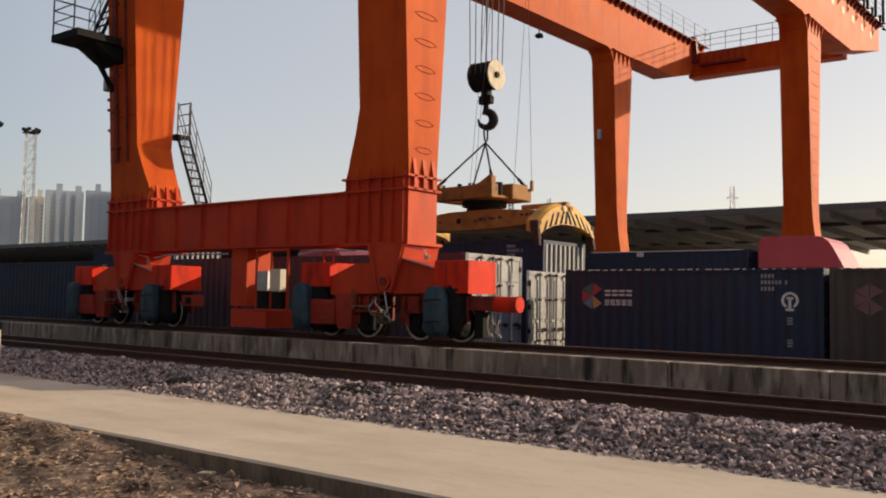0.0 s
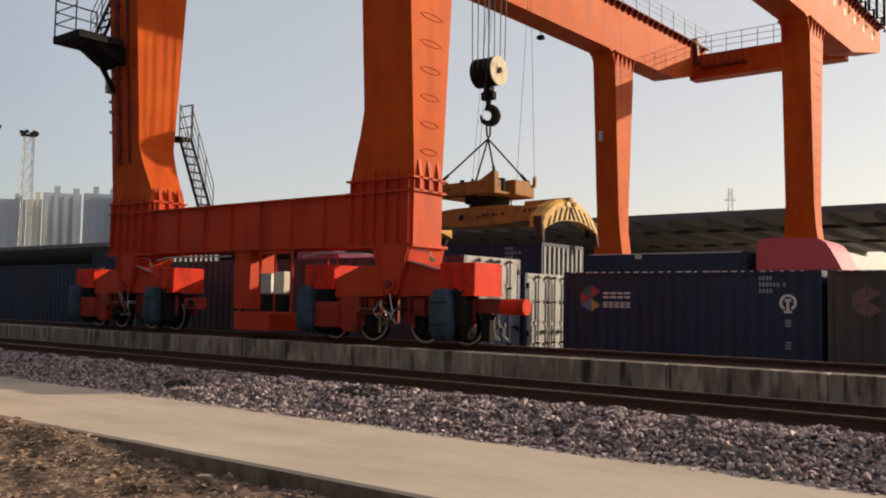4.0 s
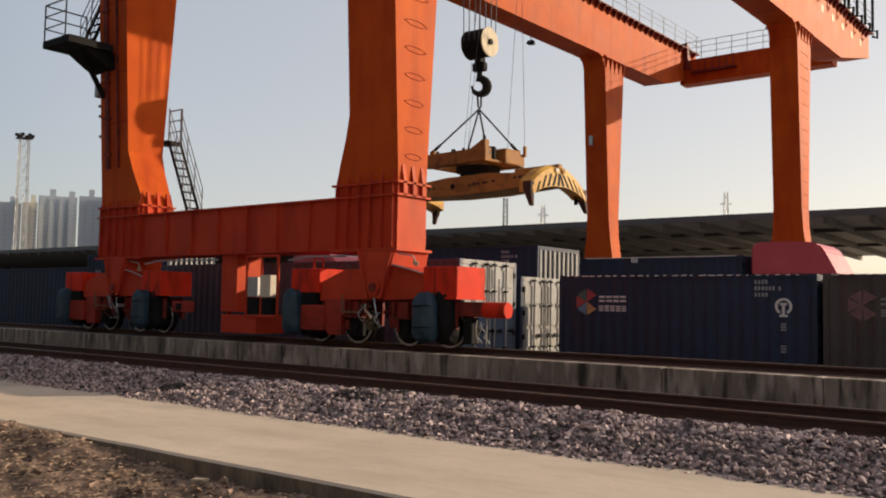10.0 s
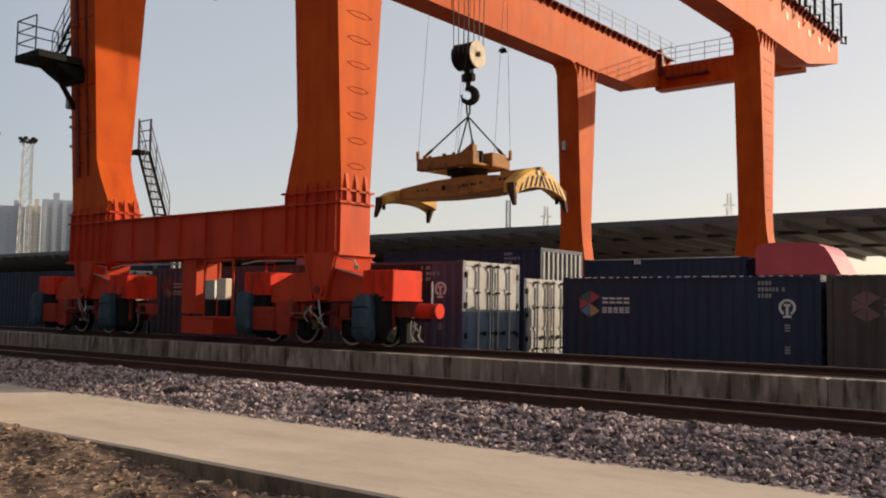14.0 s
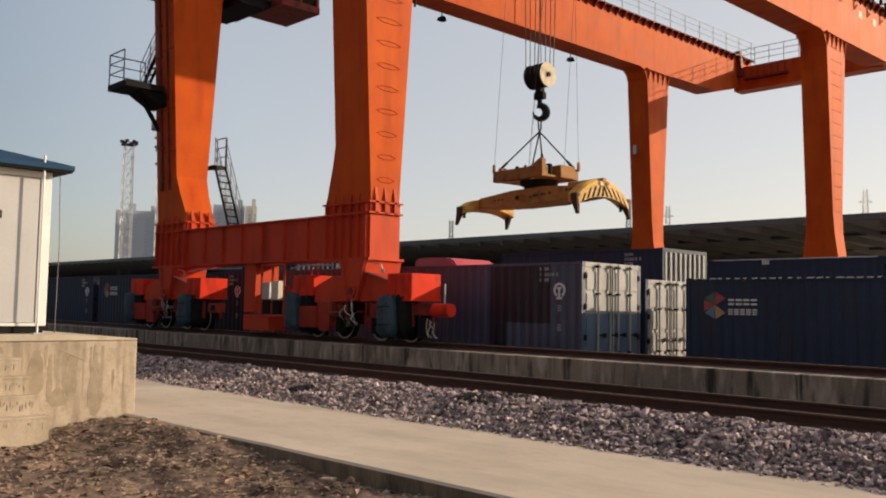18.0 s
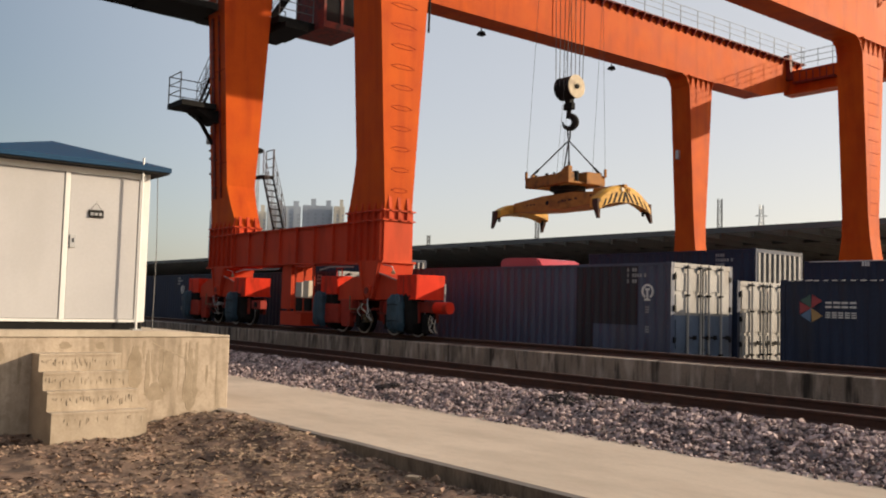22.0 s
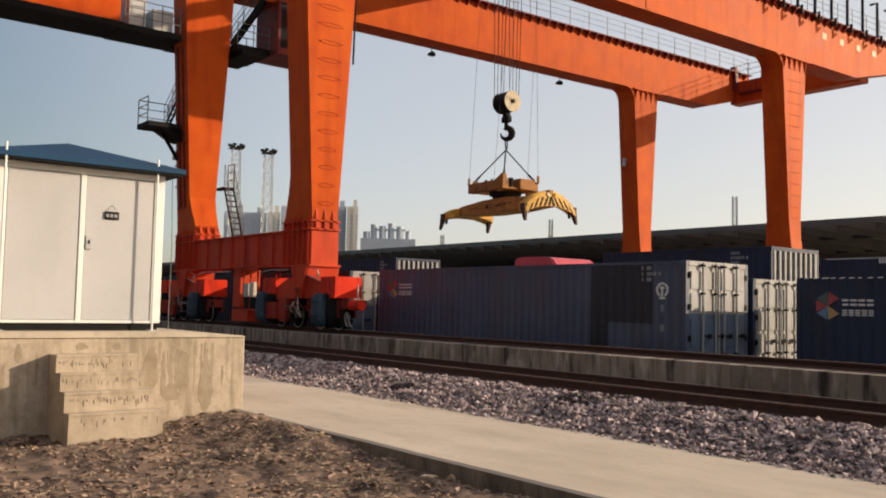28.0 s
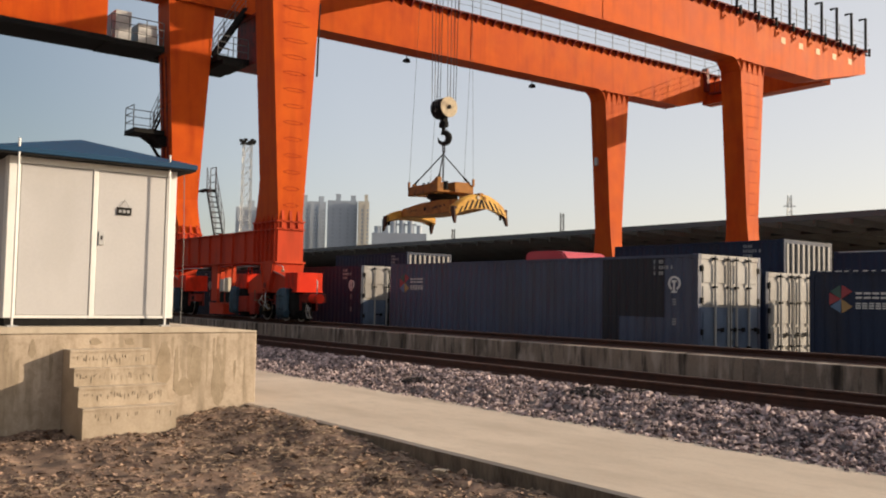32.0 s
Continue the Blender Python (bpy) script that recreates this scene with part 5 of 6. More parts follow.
def wrapped(name, xc, w, h, yc, z0, deep_y, material, label):
    """A machine wrapped in folded sheet."""
    bm = B()
    bmesh.ops.create_icosphere(bm, subdivisions=4, radius=1.0)
    for v in bm.verts:
        u = v.co.copy()
        fold = 0.035 * math.sin(9 * math.atan2(u.y, u.x) + 2.5 * u.z + xc)
        f = 1 + 0.10 * noise.noise(u * 3.0 + Vector((xc, 0, 0))) + 0.05 * noise.noise(u * 8.0) + fold
        sx = math.copysign(abs(u.x) ** 0.55, u.x)
        sy = math.copysign(abs(u.y) ** 0.55, u.y)
        sz = math.copysign(abs(u.z) ** 0.5, u.z)
        v.co = Vector((xc + sx * w / 2 * f * (1.0 - 0.10 * u.z), yc + sy * deep_y * f, z0 + h / 2 + sz * h / 2 * f))
    return part(name, bm, material, crane, label, True)


def bogie(x0):
    """Saddle under the leg, sloping equaliser, wheel frames with four wheels, drives and hoods. x0: the leg's middle."""
    plate("saddle", [(x0 - 0.46, 2.98), (x0 + 0.60, 2.98), (x0 + 0.52, 2.62), (x0 + 0.24, 1.93), (x0 - 0.10, 1.93), (x0 - 0.36, 2.62)], 14.40, 15.60, M_SILL)
    for u in (-0.40, 0.56):
        v = -0.12 if u < 0 else 0.26
        plate("saddle_rib", [(x0 + u - 0.03, 2.97), (x0 + u + 0.03, 2.97), (x0 + v + 0.03, 1.93), (x0 + v - 0.03, 1.93)], 14.34, 14.41, M_SILL, soft=0.004)
    plate("equaliser", [(x0 - 1.70, 1.86), (x0 - 1.70, 2.28), (x0 - 0.92, 2.57), (x0 - 0.30, 2.58), (x0 - 0.12, 1.90)], 14.50, 15.46, M_SILL)
    plate("equaliser", [(x0 + 1.38, 1.92), (x0 + 0.22, 1.90), (x0 + 0.50, 2.62), (x0 + 0.62, 2.62), (x0 + 1.38, 2.42)], 14.50, 15.46, M_SILL)
    part("equaliser_flange", hexa(B(), [(x0 + 0.52, 14.44, 2.625), (x0 + 1.38, 14.44, 2.425), (x0 + 1.38, 15.5, 2.425), (x0 + 0.52, 15.5, 2.625)],
                                  [(x0 + 0.52, 14.44, 2.65), (x0 + 1.38, 14.44, 2.45), (x0 + 1.38, 15.5, 2.45), (x0 + 0.52, 15.5, 2.65)]), M_SILL, crane)
    part("pivot_pin", rod(B(), (x0 + 0.07, 14.30, 2.16), (x0 + 0.07, 15.6, 2.16), 0.10, 16), M_MAROON, crane, "greasy round pivot pin")
    part("pin_plate", rod(B(), (x0 + 0.07, 14.33, 2.16), (x0 + 0.07, 14.40, 2.16), 0.17, 20), M_SILL, crane)
    # lower wheel frames: side plates, hangers and the drive casing
    for a, b in ((x0 - 2.42, x0 - 0.46), (x0 + 0.30, x0 + 2.12)):
        for ya in (14.64, 15.26):
            chunk("bogie_frame", a, b, ya, ya + 0.10, 1.30, 1.88, M_MAROON, "greasy wheel frame, its red darkened with shade")
        chunk("frame_tie", (a + b) / 2 - 0.2, (a + b) / 2 + 0.2, 14.74, 15.26, 1.36, 1.84, M_MAROON)
    chunk("drive_casing", x0 - 2.24, x0 - 1.46, 14.36, 14.64, 1.19, 1.76, M_BOGIE, "red gear casing")
    for k in range(3):
        chunk("casing_rib", x0 - 2.20, x0 - 1.50, 14.345, 14.365, 1.30 + 0.16 * k, 1.325 + 0.16 * k, M_BOGIE, soft=0.004)
    plate("hanger", [(x0 - 1.49, 1.90), (x0 - 0.86, 1.90), (x0 - 0.86, 1.55), (x0 - 0.98, 1.52), (x0 - 0.98, 1.10), (x0 - 1.40, 1.10), (x0 - 1.49, 1.3)], 14.46, 14.63, M_BOGIE)
    for a, b in ((x0 - 0.86, x0 - 0.32), (x0 + 0.44, x0 + 1.10)):
        chunk("lower_bracket", a, b, 14.56, 14.64, 1.53, 1.86, M_BOGIE)
        for u in (a + 0.12, b - 0.14):
            chunk("bracket_rib", u, u + 0.03, 14.44, 14.56, 1.54, 1.85, M_MAROON, soft=0.004)
        chunk("bracket_foot", a + 0.04, b - 0.04, 14.42, 14.57, 1.50, 1.535, M_MAROON, soft=0.004)
    for a, b in ((x0 - 0.84, x0 - 0.42), (x0 + 0.62, x0 + 1.10)):
        chunk("wheel_cover", a, b, 14.58, 14.70, 1.09, 1.49, M_DARKSTEEL)
        part("cover_boss", rod(B(), ((a + b) / 2, 14.52, 1.30), ((a + b) / 2, 14.59, 1.30), 0.12, 14), M_DARKSTEEL, crane)
    for d in (-2.05, -0.86, 0.66, 1.76):
        w = part("wheel", wheel_mesh(B(), (0, 0, 0), 0.385, 0.17), M_DARKSTEEL, crane, "steel flanged wheel with worn tread")
        w.location = (x0 + d, 15.0, 1.33)
        WHEELS.append(w)
        bm = B()
        n = 36
        for k in range(n):
            t0, t1 = 2 * math.pi * k / n, 2 * math.pi * (k + 1) / n
            prism(bm, [(rr * math.cos(tt), rr * math.sin(tt)) for rr, tt in ((0.372, t0), (0.415, t0), (0.415, t1), (0.372, t1))], "y", -0.100, -0.086)
        part("flange_ring", bm, M_GALV, w, "bright worn wheel flange")
        for k in range(6):
            a = k * math.pi / 3
            part("bolt", rod(B(), (0.21 * math.cos(a), -0.105, 0.21 * math.sin(a)), (0.21 * math.cos(a), -0.08, 0.21 * math.sin(a)), 0.028, 6), M_DARKSTEEL, w)
        chunk("axle_box", x0 + d - 0.12, x0 + d + 0.12, 14.58, 14.66, 1.22, 1.44, M_MAROON)
    # sheet hoods over the drives, each with a lifting frame
    for a, b, z0, z1 in ((x0 - 2.60, x0 - 1.66, 2.06, 2.60), (x0 + 1.40, x0 + 2.28, 1.94, 2.60)):
        hood_box = chunk("motor_hood", a, b, 14.42, 15.42, z0, z1, M_RED, "bright red sheet metal hood", 0.02)
        part("hood_lip", box(B(), a - 0.012, b + 0.012, 14.408, 15.432, z0 - 0.012, z0 + 0.035), M_RED, hood_box)
        part("hood_seam", box(B(), a + 0.3, a + 0.325, 14.415, 14.425, z0 + 0.04, z1 - 0.03), M_MAROON, hood_box)
    for u, v in ((-2.28, -1.80), (1.64, 2.06)):
        wrapped("motor", x0 + (u + v) / 2, v - u + 0.06, 1.16, 14.66, 1.03, 0.28, M_DARKSTEEL, "grease-black upright drive motor")
        part("motor_cap", rod(B(), (x0 + (u + v) / 2, 14.62, 2.12), (x0 + (u + v) / 2, 14.62, 2.24), 0.17, 16), M_DARKSTEEL, crane)
    wrapped("wrapped_motor", x0 - 2.40, 0.46, 1.02, 14.34, 1.09, 0.20, M_TARP, "brake wrapped in dark blue tarpaulin")
    wrapped("wrapped_motor", x0 + 1.57, 0.50, 1.02, 14.32, 1.05, 0.22, M_TARP, "brake wrapped in dark blue tarpaulin")
    for z in (1.34, 1.78):
        part("tie_cord", tube(B(), [(x0 + 1.33, 14.16, z), (x0 + 1.45, 14.08, z - 0.01), (x0 + 1.69, 14.08, z + 0.015), (x0 + 1.82, 14.16, z)], 0.012, 5), M_DARKSTEEL, crane)
    # a lamp on its arm under the leg's flange
    part("work_lamp", soft_edges(rod(B(), (x0 + 1.10, 14.5, 2.70), (x0 + 1.2, 14.44, 2.66), 0.045, 12, 0.06), 0.008), M_PLATE, crane, "small pale work lamp")
    part("lamp_arm", tube(B(), [(x0 + 0.62, 14.5, 2.90), (x0 + 1.05, 14.5, 2.84), (x0 + 1.12, 14.5, 2.72)], 0.016, 5), M_GALV, crane)
    # a thin pale tube down the equaliser arm's top edge
    part("pale_tube", tube(B(), [(x0 + 0.55, 14.42, 2.66), (x0 + 0.95, 14.42, 2.57), (x0 + 1.38, 14.42, 2.46)], 0.018, 6), M_GALV, crane)
    return x0


bogie(-12.72)
bogie(-22.72)
chunk("end_bracket", -20.05, -19.40, 14.5, 14.75, 1.50, 1.80, M_BOGIE)
chunk("bracket_plate", -19.85, -19.62, 14.48, 14.51, 1.56, 1.74, M_DARKSTEEL)
part("buffer", rod(B(), (-9.95, 14.75, 1.72), (-9.40, 14.75, 1.72), 0.16, 20), M_RED, crane, "red rubber-faced end buffer")
chunk("buffer_mount", -10.62, -9.94, 14.68, 15.3, 1.58, 1.88, M_MAROON)
part("sensor_post", rod(B(), (-9.62, 14.75, 1.85), (-9.62, 14.75, 2.34), 0.022, 8), M_GALV, crane, "thin grey sensor post")
# rail clamp and its cables hang beside the outer wheel
part("rail_clamp", soft_edges(box(B(), -10.42, -10.2, 14.62, 14.9, 1.02, 1.56), 0.02), M_DARKSTEEL, crane)
for k in range(4):
    x = -10.05 + 0.075 * k
    f = math.sin(k * 2.3)
    bm = tube(B(), [(x, 14.62, 1.52 - 0.04 * k), (x + 0.07 * f, 14.58, 1.40), (x + 0.10 * f * f, 14.58, 1.30 + 0.03 * f), (x - 0.08 * f, 14.6, 1.18), (x + 0.02 * k, 14.66, 1.06)], 0.010 + 0.004 * (k % 2), 5)
    part("cable", bm, M_GALV if k % 2 else M_CREAM, crane)
part("buffer", rod(B(), (-25.15, 15.0, 1.72), (-25.75, 15.0, 1.72), 0.17, 18), M_RED, crane, "red rubber-faced end buffer")
# sun-caught hoses, valves and pipes between the wheel frames
rh = random.Random(17)
for x0 in (-12.66, -22.66):
    for k in range(8):
        xa, xb = x0 + rh.uniform(-0.3, 0.35), x0 + rh.uniform(-0.3, 0.35)
        za, zb = rh.uniform(1.62, 1.95), rh.uniform(1.22, 1.5)
        sag = rh.uniform(-0.13, 0.13)
        pts = []
        for j in range(7):
            f = j / 6
            pts.append((xa + (xb - xa) * f + sag * math.sin(math.pi * f), 14.36 - 0.10 * math.sin(math.pi * f), za + (zb - za) * f))
        part("hose", tube(B(), pts, rh.uniform(0.008, 0.02), 5), rh.choice((M_CREAM, M_DARKSTEEL, M_GALV, M_MAROON)), crane)
    for k in range(4):
        xa, za = x0 + rh.uniform(-0.35, 0.3), rh.uniform(1.2, 1.9)
        part("valve", soft_edges(box(B(), xa, xa + rh.uniform(0.06, 0.14), 14.34, 14.62, za, za + rh.uniform(0.06, 0.16)), 0.01), rh.choice((M_WORN, M_MAROON, M_GALV)), crane)
    part("pipe", tube(B(), [(x0 - 0.95, 14.40, 2.0), (x0 - 0.95, 14.40, 1.62), (x0 - 0.35, 14.40, 1.62)], 0.02, 6), M_WORN, crane)
# anchor post in the middle with a cable cabinet frame
anchor = part("anchor_post", box(B(), -18.11, -17.5, 14.6, 15.4, 1.55, 3.0), M_SILL, crane)
part("anchor_foot", box(B(), -17.95, -16.62, 14.5, 15.5, 1.03, 1.48), M_SILL, anchor)
bm = prism(B(), [(-18.42, 1.05), (-18.09, 1.9), (-18.09, 1.78), (-18.34, 1.05)], "y", 14.9, 15.0)
part("anchor_brace", bm, M_SILL, anchor)
for a, b in (((-17.0, 1.45), (-17.0, 2.95)), ((-15.86, 1.45), (-15.86, 2.95)), ((-17.0, 1.45), (-15.86, 1.45)), ((-17.0, 2.92), (-15.86, 2.92)), ((-16.45, 1.45), (-16.45, 2.92))):
    part("cabinet_frame", rod(B(), (a[0], 14.5, a[1]), (b[0], 14.5, b[1]), 0.035, 6), M_SILL, crane)
part("electric_cabinet", soft_edges(box(B(), -16.92, -16.54, 14.45, 14.66, 1.93, 2.42), 0.01), M_GALV, crane, "grey electric cabinet")
part("electric_cabinet", soft_edges(box(B(), -16.40, -16.05, 14.42, 14.62, 1.92, 2.46), 0.01), M_CREAM, crane, "cream electric cabinet")
part("cabinet_base", box(B(), -16.92, -16.54, 14.47, 14.66, 1.50, 1.915), M_DARKSTEEL, crane)
part("cabinet_base", box(B(), -16.40, -16.05, 14.47, 14.62, 1.50, 1.905), M_DARKSTEEL, crane)
for a, b in ((-21.3, -18.1), (-15.5, -13.6)):
    part("conduit", tube(B(), [(a, 14.48, 2.80), (a + 0.6, 14.48, 2.88), (b, 14.48, 2.86)], 0.022, 6), M_GALV, crane)
bm = B()
for a in (-14.85, -14.55):
    rod(bm, (a, 14.7, 2.55), (a, 14.7, 2.85), 0.02, 5)
rod(bm, (-14.85, 14.7, 2.85), (-14.55, 14.7, 2.85), 0.02, 5)
part("hood_handle", bm, M_RED, crane)

# ---- stairs, platforms and cabin round the left near leg ----


def rails(pts, h=1.05, r=0.022, material=None):
    """A guard rail along pts: top rail with its lower rails and posts as parts of it."""
    m = material or M_RAILGREY
    for a, b in zip(pts, pts[1:]):
        a, b = Vector(a), Vector(b)
        top = part("handrail", rod(B(), a + Vector((0, 0, h)), b + Vector((0, 0, h)), r, 6), m, crane)
        for f in (0.35, 0.68):
            part("mid_rail", rod(B(), a + Vector((0, 0, h * f)), b + Vector((0, 0, h * f)), r * 0.85, 6), m, top)
        n = max(1, round((b - a).length / 0.9))
        for k in range(n + 1):
            p = a.lerp(b, k / n)
            part("rail_post", rod(B(), p, p + Vector((0, 0, h)), r, 6), m, top)


def flight(p, q, w, deep_s=0.05):
    """A steel stair from p up to q with treads, stringers and handrails."""
    p, q = Vector(p), Vector(q)
    run = Vector((q.x - p.x, q.y - p.y, 0)).normalized()
    side = Vector((-run.y, run.x, 0))
    s = None
    for k in (-1, 1):
        o = side * (k * w / 2)
        low = [p + o + side * a + run * b for a, b in ((-0.02, -deep_s), (0.02, -deep_s), (0.02, deep_s), (-0.02, deep_s))]
        high = [q + o + side * a + run * b for a, b in ((-0.02, -deep_s), (0.02, -deep_s), (0.02, deep_s), (-0.02, deep_s))]
        bm = hexa(B(), low, high)
        bmesh.ops.recalc_face_normals(bm, faces=bm.faces)
        x = part("stringer", bm, M_DARKSTEEL, crane)
        s = s or x
    n = max(2, round((q.z - p.z) / 0.25))
    for k in range(n):
        c = p.lerp(q, (k + 0.5) / n)
        part("tread", rod(B(), c - side * w / 2, c + side * w / 2, 0.028, 5), M_DARKSTEEL, s)
    for k in (-1, 1):
        o = side * (k * w / 2)
        rails([p + o, q + o], 1.0, 0.015)


rails(TIE, 1.1, 0.02, M_RAILGREY)
part("stair_foot", box(B(), -22.0, -21.5, 15.42, 16.75, 4.15, 4.205), M_DARKSTEEL, crane)
flight((-21.85, 16.5, 4.21), (-23.05, 16.5, 6.72), 0.42)
part("landing", box(B(), -23.7, -23.0, 16.22, 16.75, 6.64, 6.72), M_DARKSTEEL, crane)
part("landing_arm", box(B(), -23.4, -23.28, 15.45, 16.3, 6.56, 6.64), M_DARKSTEEL, crane)
rails([(-23.0, 16.72, 6.72), (-23.65, 16.72, 6.72)])
# mid platform before the leg
part("platform", box(B(), -24.15, -22.75, 12.75, 14.1, 8.92, 9.12), M_DARKSTEEL, crane, "dark steel service platform")
part("platform_box", prism(B(), [(13.3, 8.92), (14.3, 8.92), (14.3, 8.45), (14.0, 8.5)], "x", -23.9, -22.9), M_DARKSTEEL, crane)
rails([(-23.0, 12.78, 9.12), (-24.12, 12.78, 9.12), (-24.12, 14.05, 9.12)])
part("platform_brace", tube(B(), [(-23.4, 13.5, 8.9), (-23.4, 14.3, 7.7)], 0.08, 6), M_DARKSTEEL, crane)
# stair from the platform towards the upper walkway, beside the leg
flight((-24.0, 13.95, 9.12), (-24.0, 15.3, 12.6), 0.56)
# upper walkway with electric house, cabinets and driver's cabin
part("walkway", box(B(), -24.4, -22.4, 11.3, 13.85, 12.58, 12.84), M_DARKSTEEL, crane, "dark steel upper walkway")
part("walkway", box(B(), -24.4, -22.0, 16.15, 17.75, 12.58, 12.84), M_DARKSTEEL, crane, "dark steel upper walkway")
part("walkway", box(B(), -24.5, -23.8, 13.85, 16.15, 12.58, 12.84), M_DARKSTEEL, crane, "dark steel upper walkway")
part("walkway_tray", box(B(), -24.3, -21.7, 16.3, 17.3, 12.36, 12.58), M_DARKSTEEL, crane)
rails([(-22.45, 11.5, 12.84), (-22.45, 13.8, 12.84)])
rails([(-22.05, 16.2, 12.84), (-22.05, 17.7, 12.84)], 0.95)
rails([(-24.35, 11.5, 12.84), (-24.35, 17.7, 12.84)])
part("electric_house", box(B(), -24.35, -22.38, 2.5, 11.3, 12.86, 14.98), PAINT, crane, "orange-red electric house")
part("house_floor", box(B(), -24.45, -22.34, 2.4, 11.4, 12.62, 12.86), M_DARKSTEEL, crane)
for a, b, h in ((11.75, 12.45, 1.35), (12.75, 13.6, 0.95)):
    part("control_cabinet", soft_edges(box(B(), -24.0, -22.75, a, b, 12.85, 12.85 + h), 0.015), M_GALV, crane, "grey control cabinet on the walkway")
cab = part("driver_cabin", box(B(), -23.5, -21.34, 17.78, 19.45, 12.6, 12.86), M_MAROON, crane, "dull dark red driver's cabin with large windows")
part("cabin_roof", box(B(), -23.5, -21.3, 17.75, 19.48, 14.85, 15.0), M_MAROON, cab)
for x, y in ((-21.42, 17.82), (-21.42, 18.6), (-21.42, 19.36), (-23.46, 17.82), (-23.46, 19.36)):
    part("cabin_post", box(B(), x - 0.05, x + 0.07, y - 0.04, y + 0.07, 12.86, 14.85), M_MAROON, cab)
part("cabin_window", box(B(), -21.42, -21.40, 17.88, 18.58, 12.87, 14.84), M_GLASS, cab)
part("cabin_window", box(B(), -21.42, -21.40, 18.68, 19.34, 12.87, 14.84), M_GLASS, cab)
part("cabin_window", box(B(), -23.4, -21.5, 19.38, 19.40, 12.87, 14.84), M_GLASS, cab)
part("cabin_wall", box(B(), -23.46, -21.5, 17.80, 17.84, 12.87, 14.84), M_MAROON, cab)
flight((-22.67, 16.2, 12.84), (-22.0, 17.5, 15.2), 0.6, 0.12)
# cable tray, clamps and seams up the leg's shaded face


def leg_face(z):
    """The leg's near face at a height."""
    return 15 - (0.48 + 0.60 * max(0.0, (z - 4.5) / 10.3))


for xa, w in ((-23.34, 0.16), (-22.75, 0.05)):
    bm = hexa(B(), [(xa, leg_face(5.6) - 0.07, 5.6), (xa + w, leg_face(5.6) - 0.07, 5.6), (xa + w, leg_face(5.6) + 0.01, 5.6), (xa, leg_face(5.6) + 0.01, 5.6)],
              [(xa, leg_face(12.5) - 0.07, 12.5), (xa + w, leg_face(12.5) - 0.07, 12.5), (xa + w, leg_face(12.5) + 0.01, 12.5), (xa, leg_face(12.5) + 0.01, 12.5)])
    part("cable_tray", bm, M_MAROON, leg_b, "dark cable tray")
for k in range(6):
    z = 6.0 + 1.05 * k
    part("tray_clamp", box(B(), -23.42, -23.10, leg_face(z) - 0.10, leg_face(z) + 0.01, z, z + 0.06), M_MAROON, leg_b)
for z in (6.9, 8.35, 10.4):
    part("plate_seam", box(B(), -23.655, -22.285, leg_face(z) - 0.006, leg_face(z) + 0.01, z, z + 0.03), M_WELD, leg_b)
for z in (6.55, 7.15, 7.45):
    part("cable_clip", soft_edges(box(B(), -23.72, -23.64, leg_face(z) - 0.06, leg_face(z) + 0.05, z, z + 0.09), 0.02), M_GALV, leg_b)
bm = tube(B(), [(-23.7, 14.5, 6.2), (-23.7, 14.42, 8.6)], 0.05, 6)
part("conduit", bm, M_GALV, leg_b)
part("leg_lamp", soft_edges(box(B(), -23.82, -23.66, 14.2, 14.5, 7.75, 8.15), 0.03), M_GALV, leg_b)
part("leg_lamp", soft_edges(box(B(), -22.3, -22.1, 41.5, 41.75, 10.4, 10.9), 0.03), M_GALV, far_a)
bm = tube(B(), [(-12.2, 15.95, 9.9), (-12.2, 16.0, 12.6), (-12.2, 15.85, 12.9)], 0.035, 6)
part("cable_guide", bm, M_DARKSTEEL, leg_a)


# ---- hook block: origin at the sheave block's middle ----
hook = thing("hook_block", "dark sheave block with forged hook on wire ropes", "hook")
bm = rod(B(), (-0.40, 0, 0), (0.36, 0, 0), 0.47, 28)
part("sheave_drum", bm, M_DARKSTEEL, hook)
part("side_plate", rod(B(), (0.36, 0, 0), (0.40, 0, 0), 0.48, 28), M_PLATE, hook, "worn cream round side plate")
part("side_plate", rod(B(), (-0.44, 0, 0), (-0.40, 0, 0), 0.48, 28), M_DARKSTEEL, hook)
part("axle_nut", rod(B(), (-0.50, 0, 0), (0.45, 0, 0), 0.10, 12), M_DARKSTEEL, hook)
bm = B()
box(bm, -0.13, 0.13, -0.15, 0.15, -0.66, -0.42)
box(bm, -0.24, 0.24, -0.12, 0.12, -0.92, -0.64)
part("crosshead", soft_edges(bm, 0.03), M_DARKSTEEL, hook)
# one forged sweep: shank, bowl and tip
path = [(0.0, -0.9, 0.09), (0.0, -1.04, 0.09), (-0.02, -1.15, 0.095)]
for k in range(14):
    a = radians(112 - k * 22.5)
    path.append((0.25 * math.cos(a), 0.26 * math.sin(a) - 1.42, 0.085 + 0.075 * math.sin(math.pi * min(1, (k + 0.6) / 10.5)) - (0.05 if k > 11 else 0)))
bm = B()
rings = []
for k, (x, z, w) in enumerate(path):
    p, q = path[max(0, k - 1)], path[min(len(path) - 1, k + 1)]
    d = Vector((q[0] - p[0], 0, q[1] - p[1])).normalized()
    out = Vector((d.z, 0, -d.x))
    rings.append([bm.verts.new(Vector((0.72 * x, 0.72 * x, z)) + Vector((0.72 * out.x, 0.72 * out.x, out.z)) * (w * math.cos(t)) + Vector((-0.55, 0.55, 0)) * (w * math.sin(t))) for t in [j * math.pi / 5 for j in range(10)]])
for r0, r1 in zip(rings, rings[1:]):
    for j in range(10):
        bm.faces.new((r0[j], r0[(j + 1) % 10], r1[(j + 1) % 10], r1[j]))
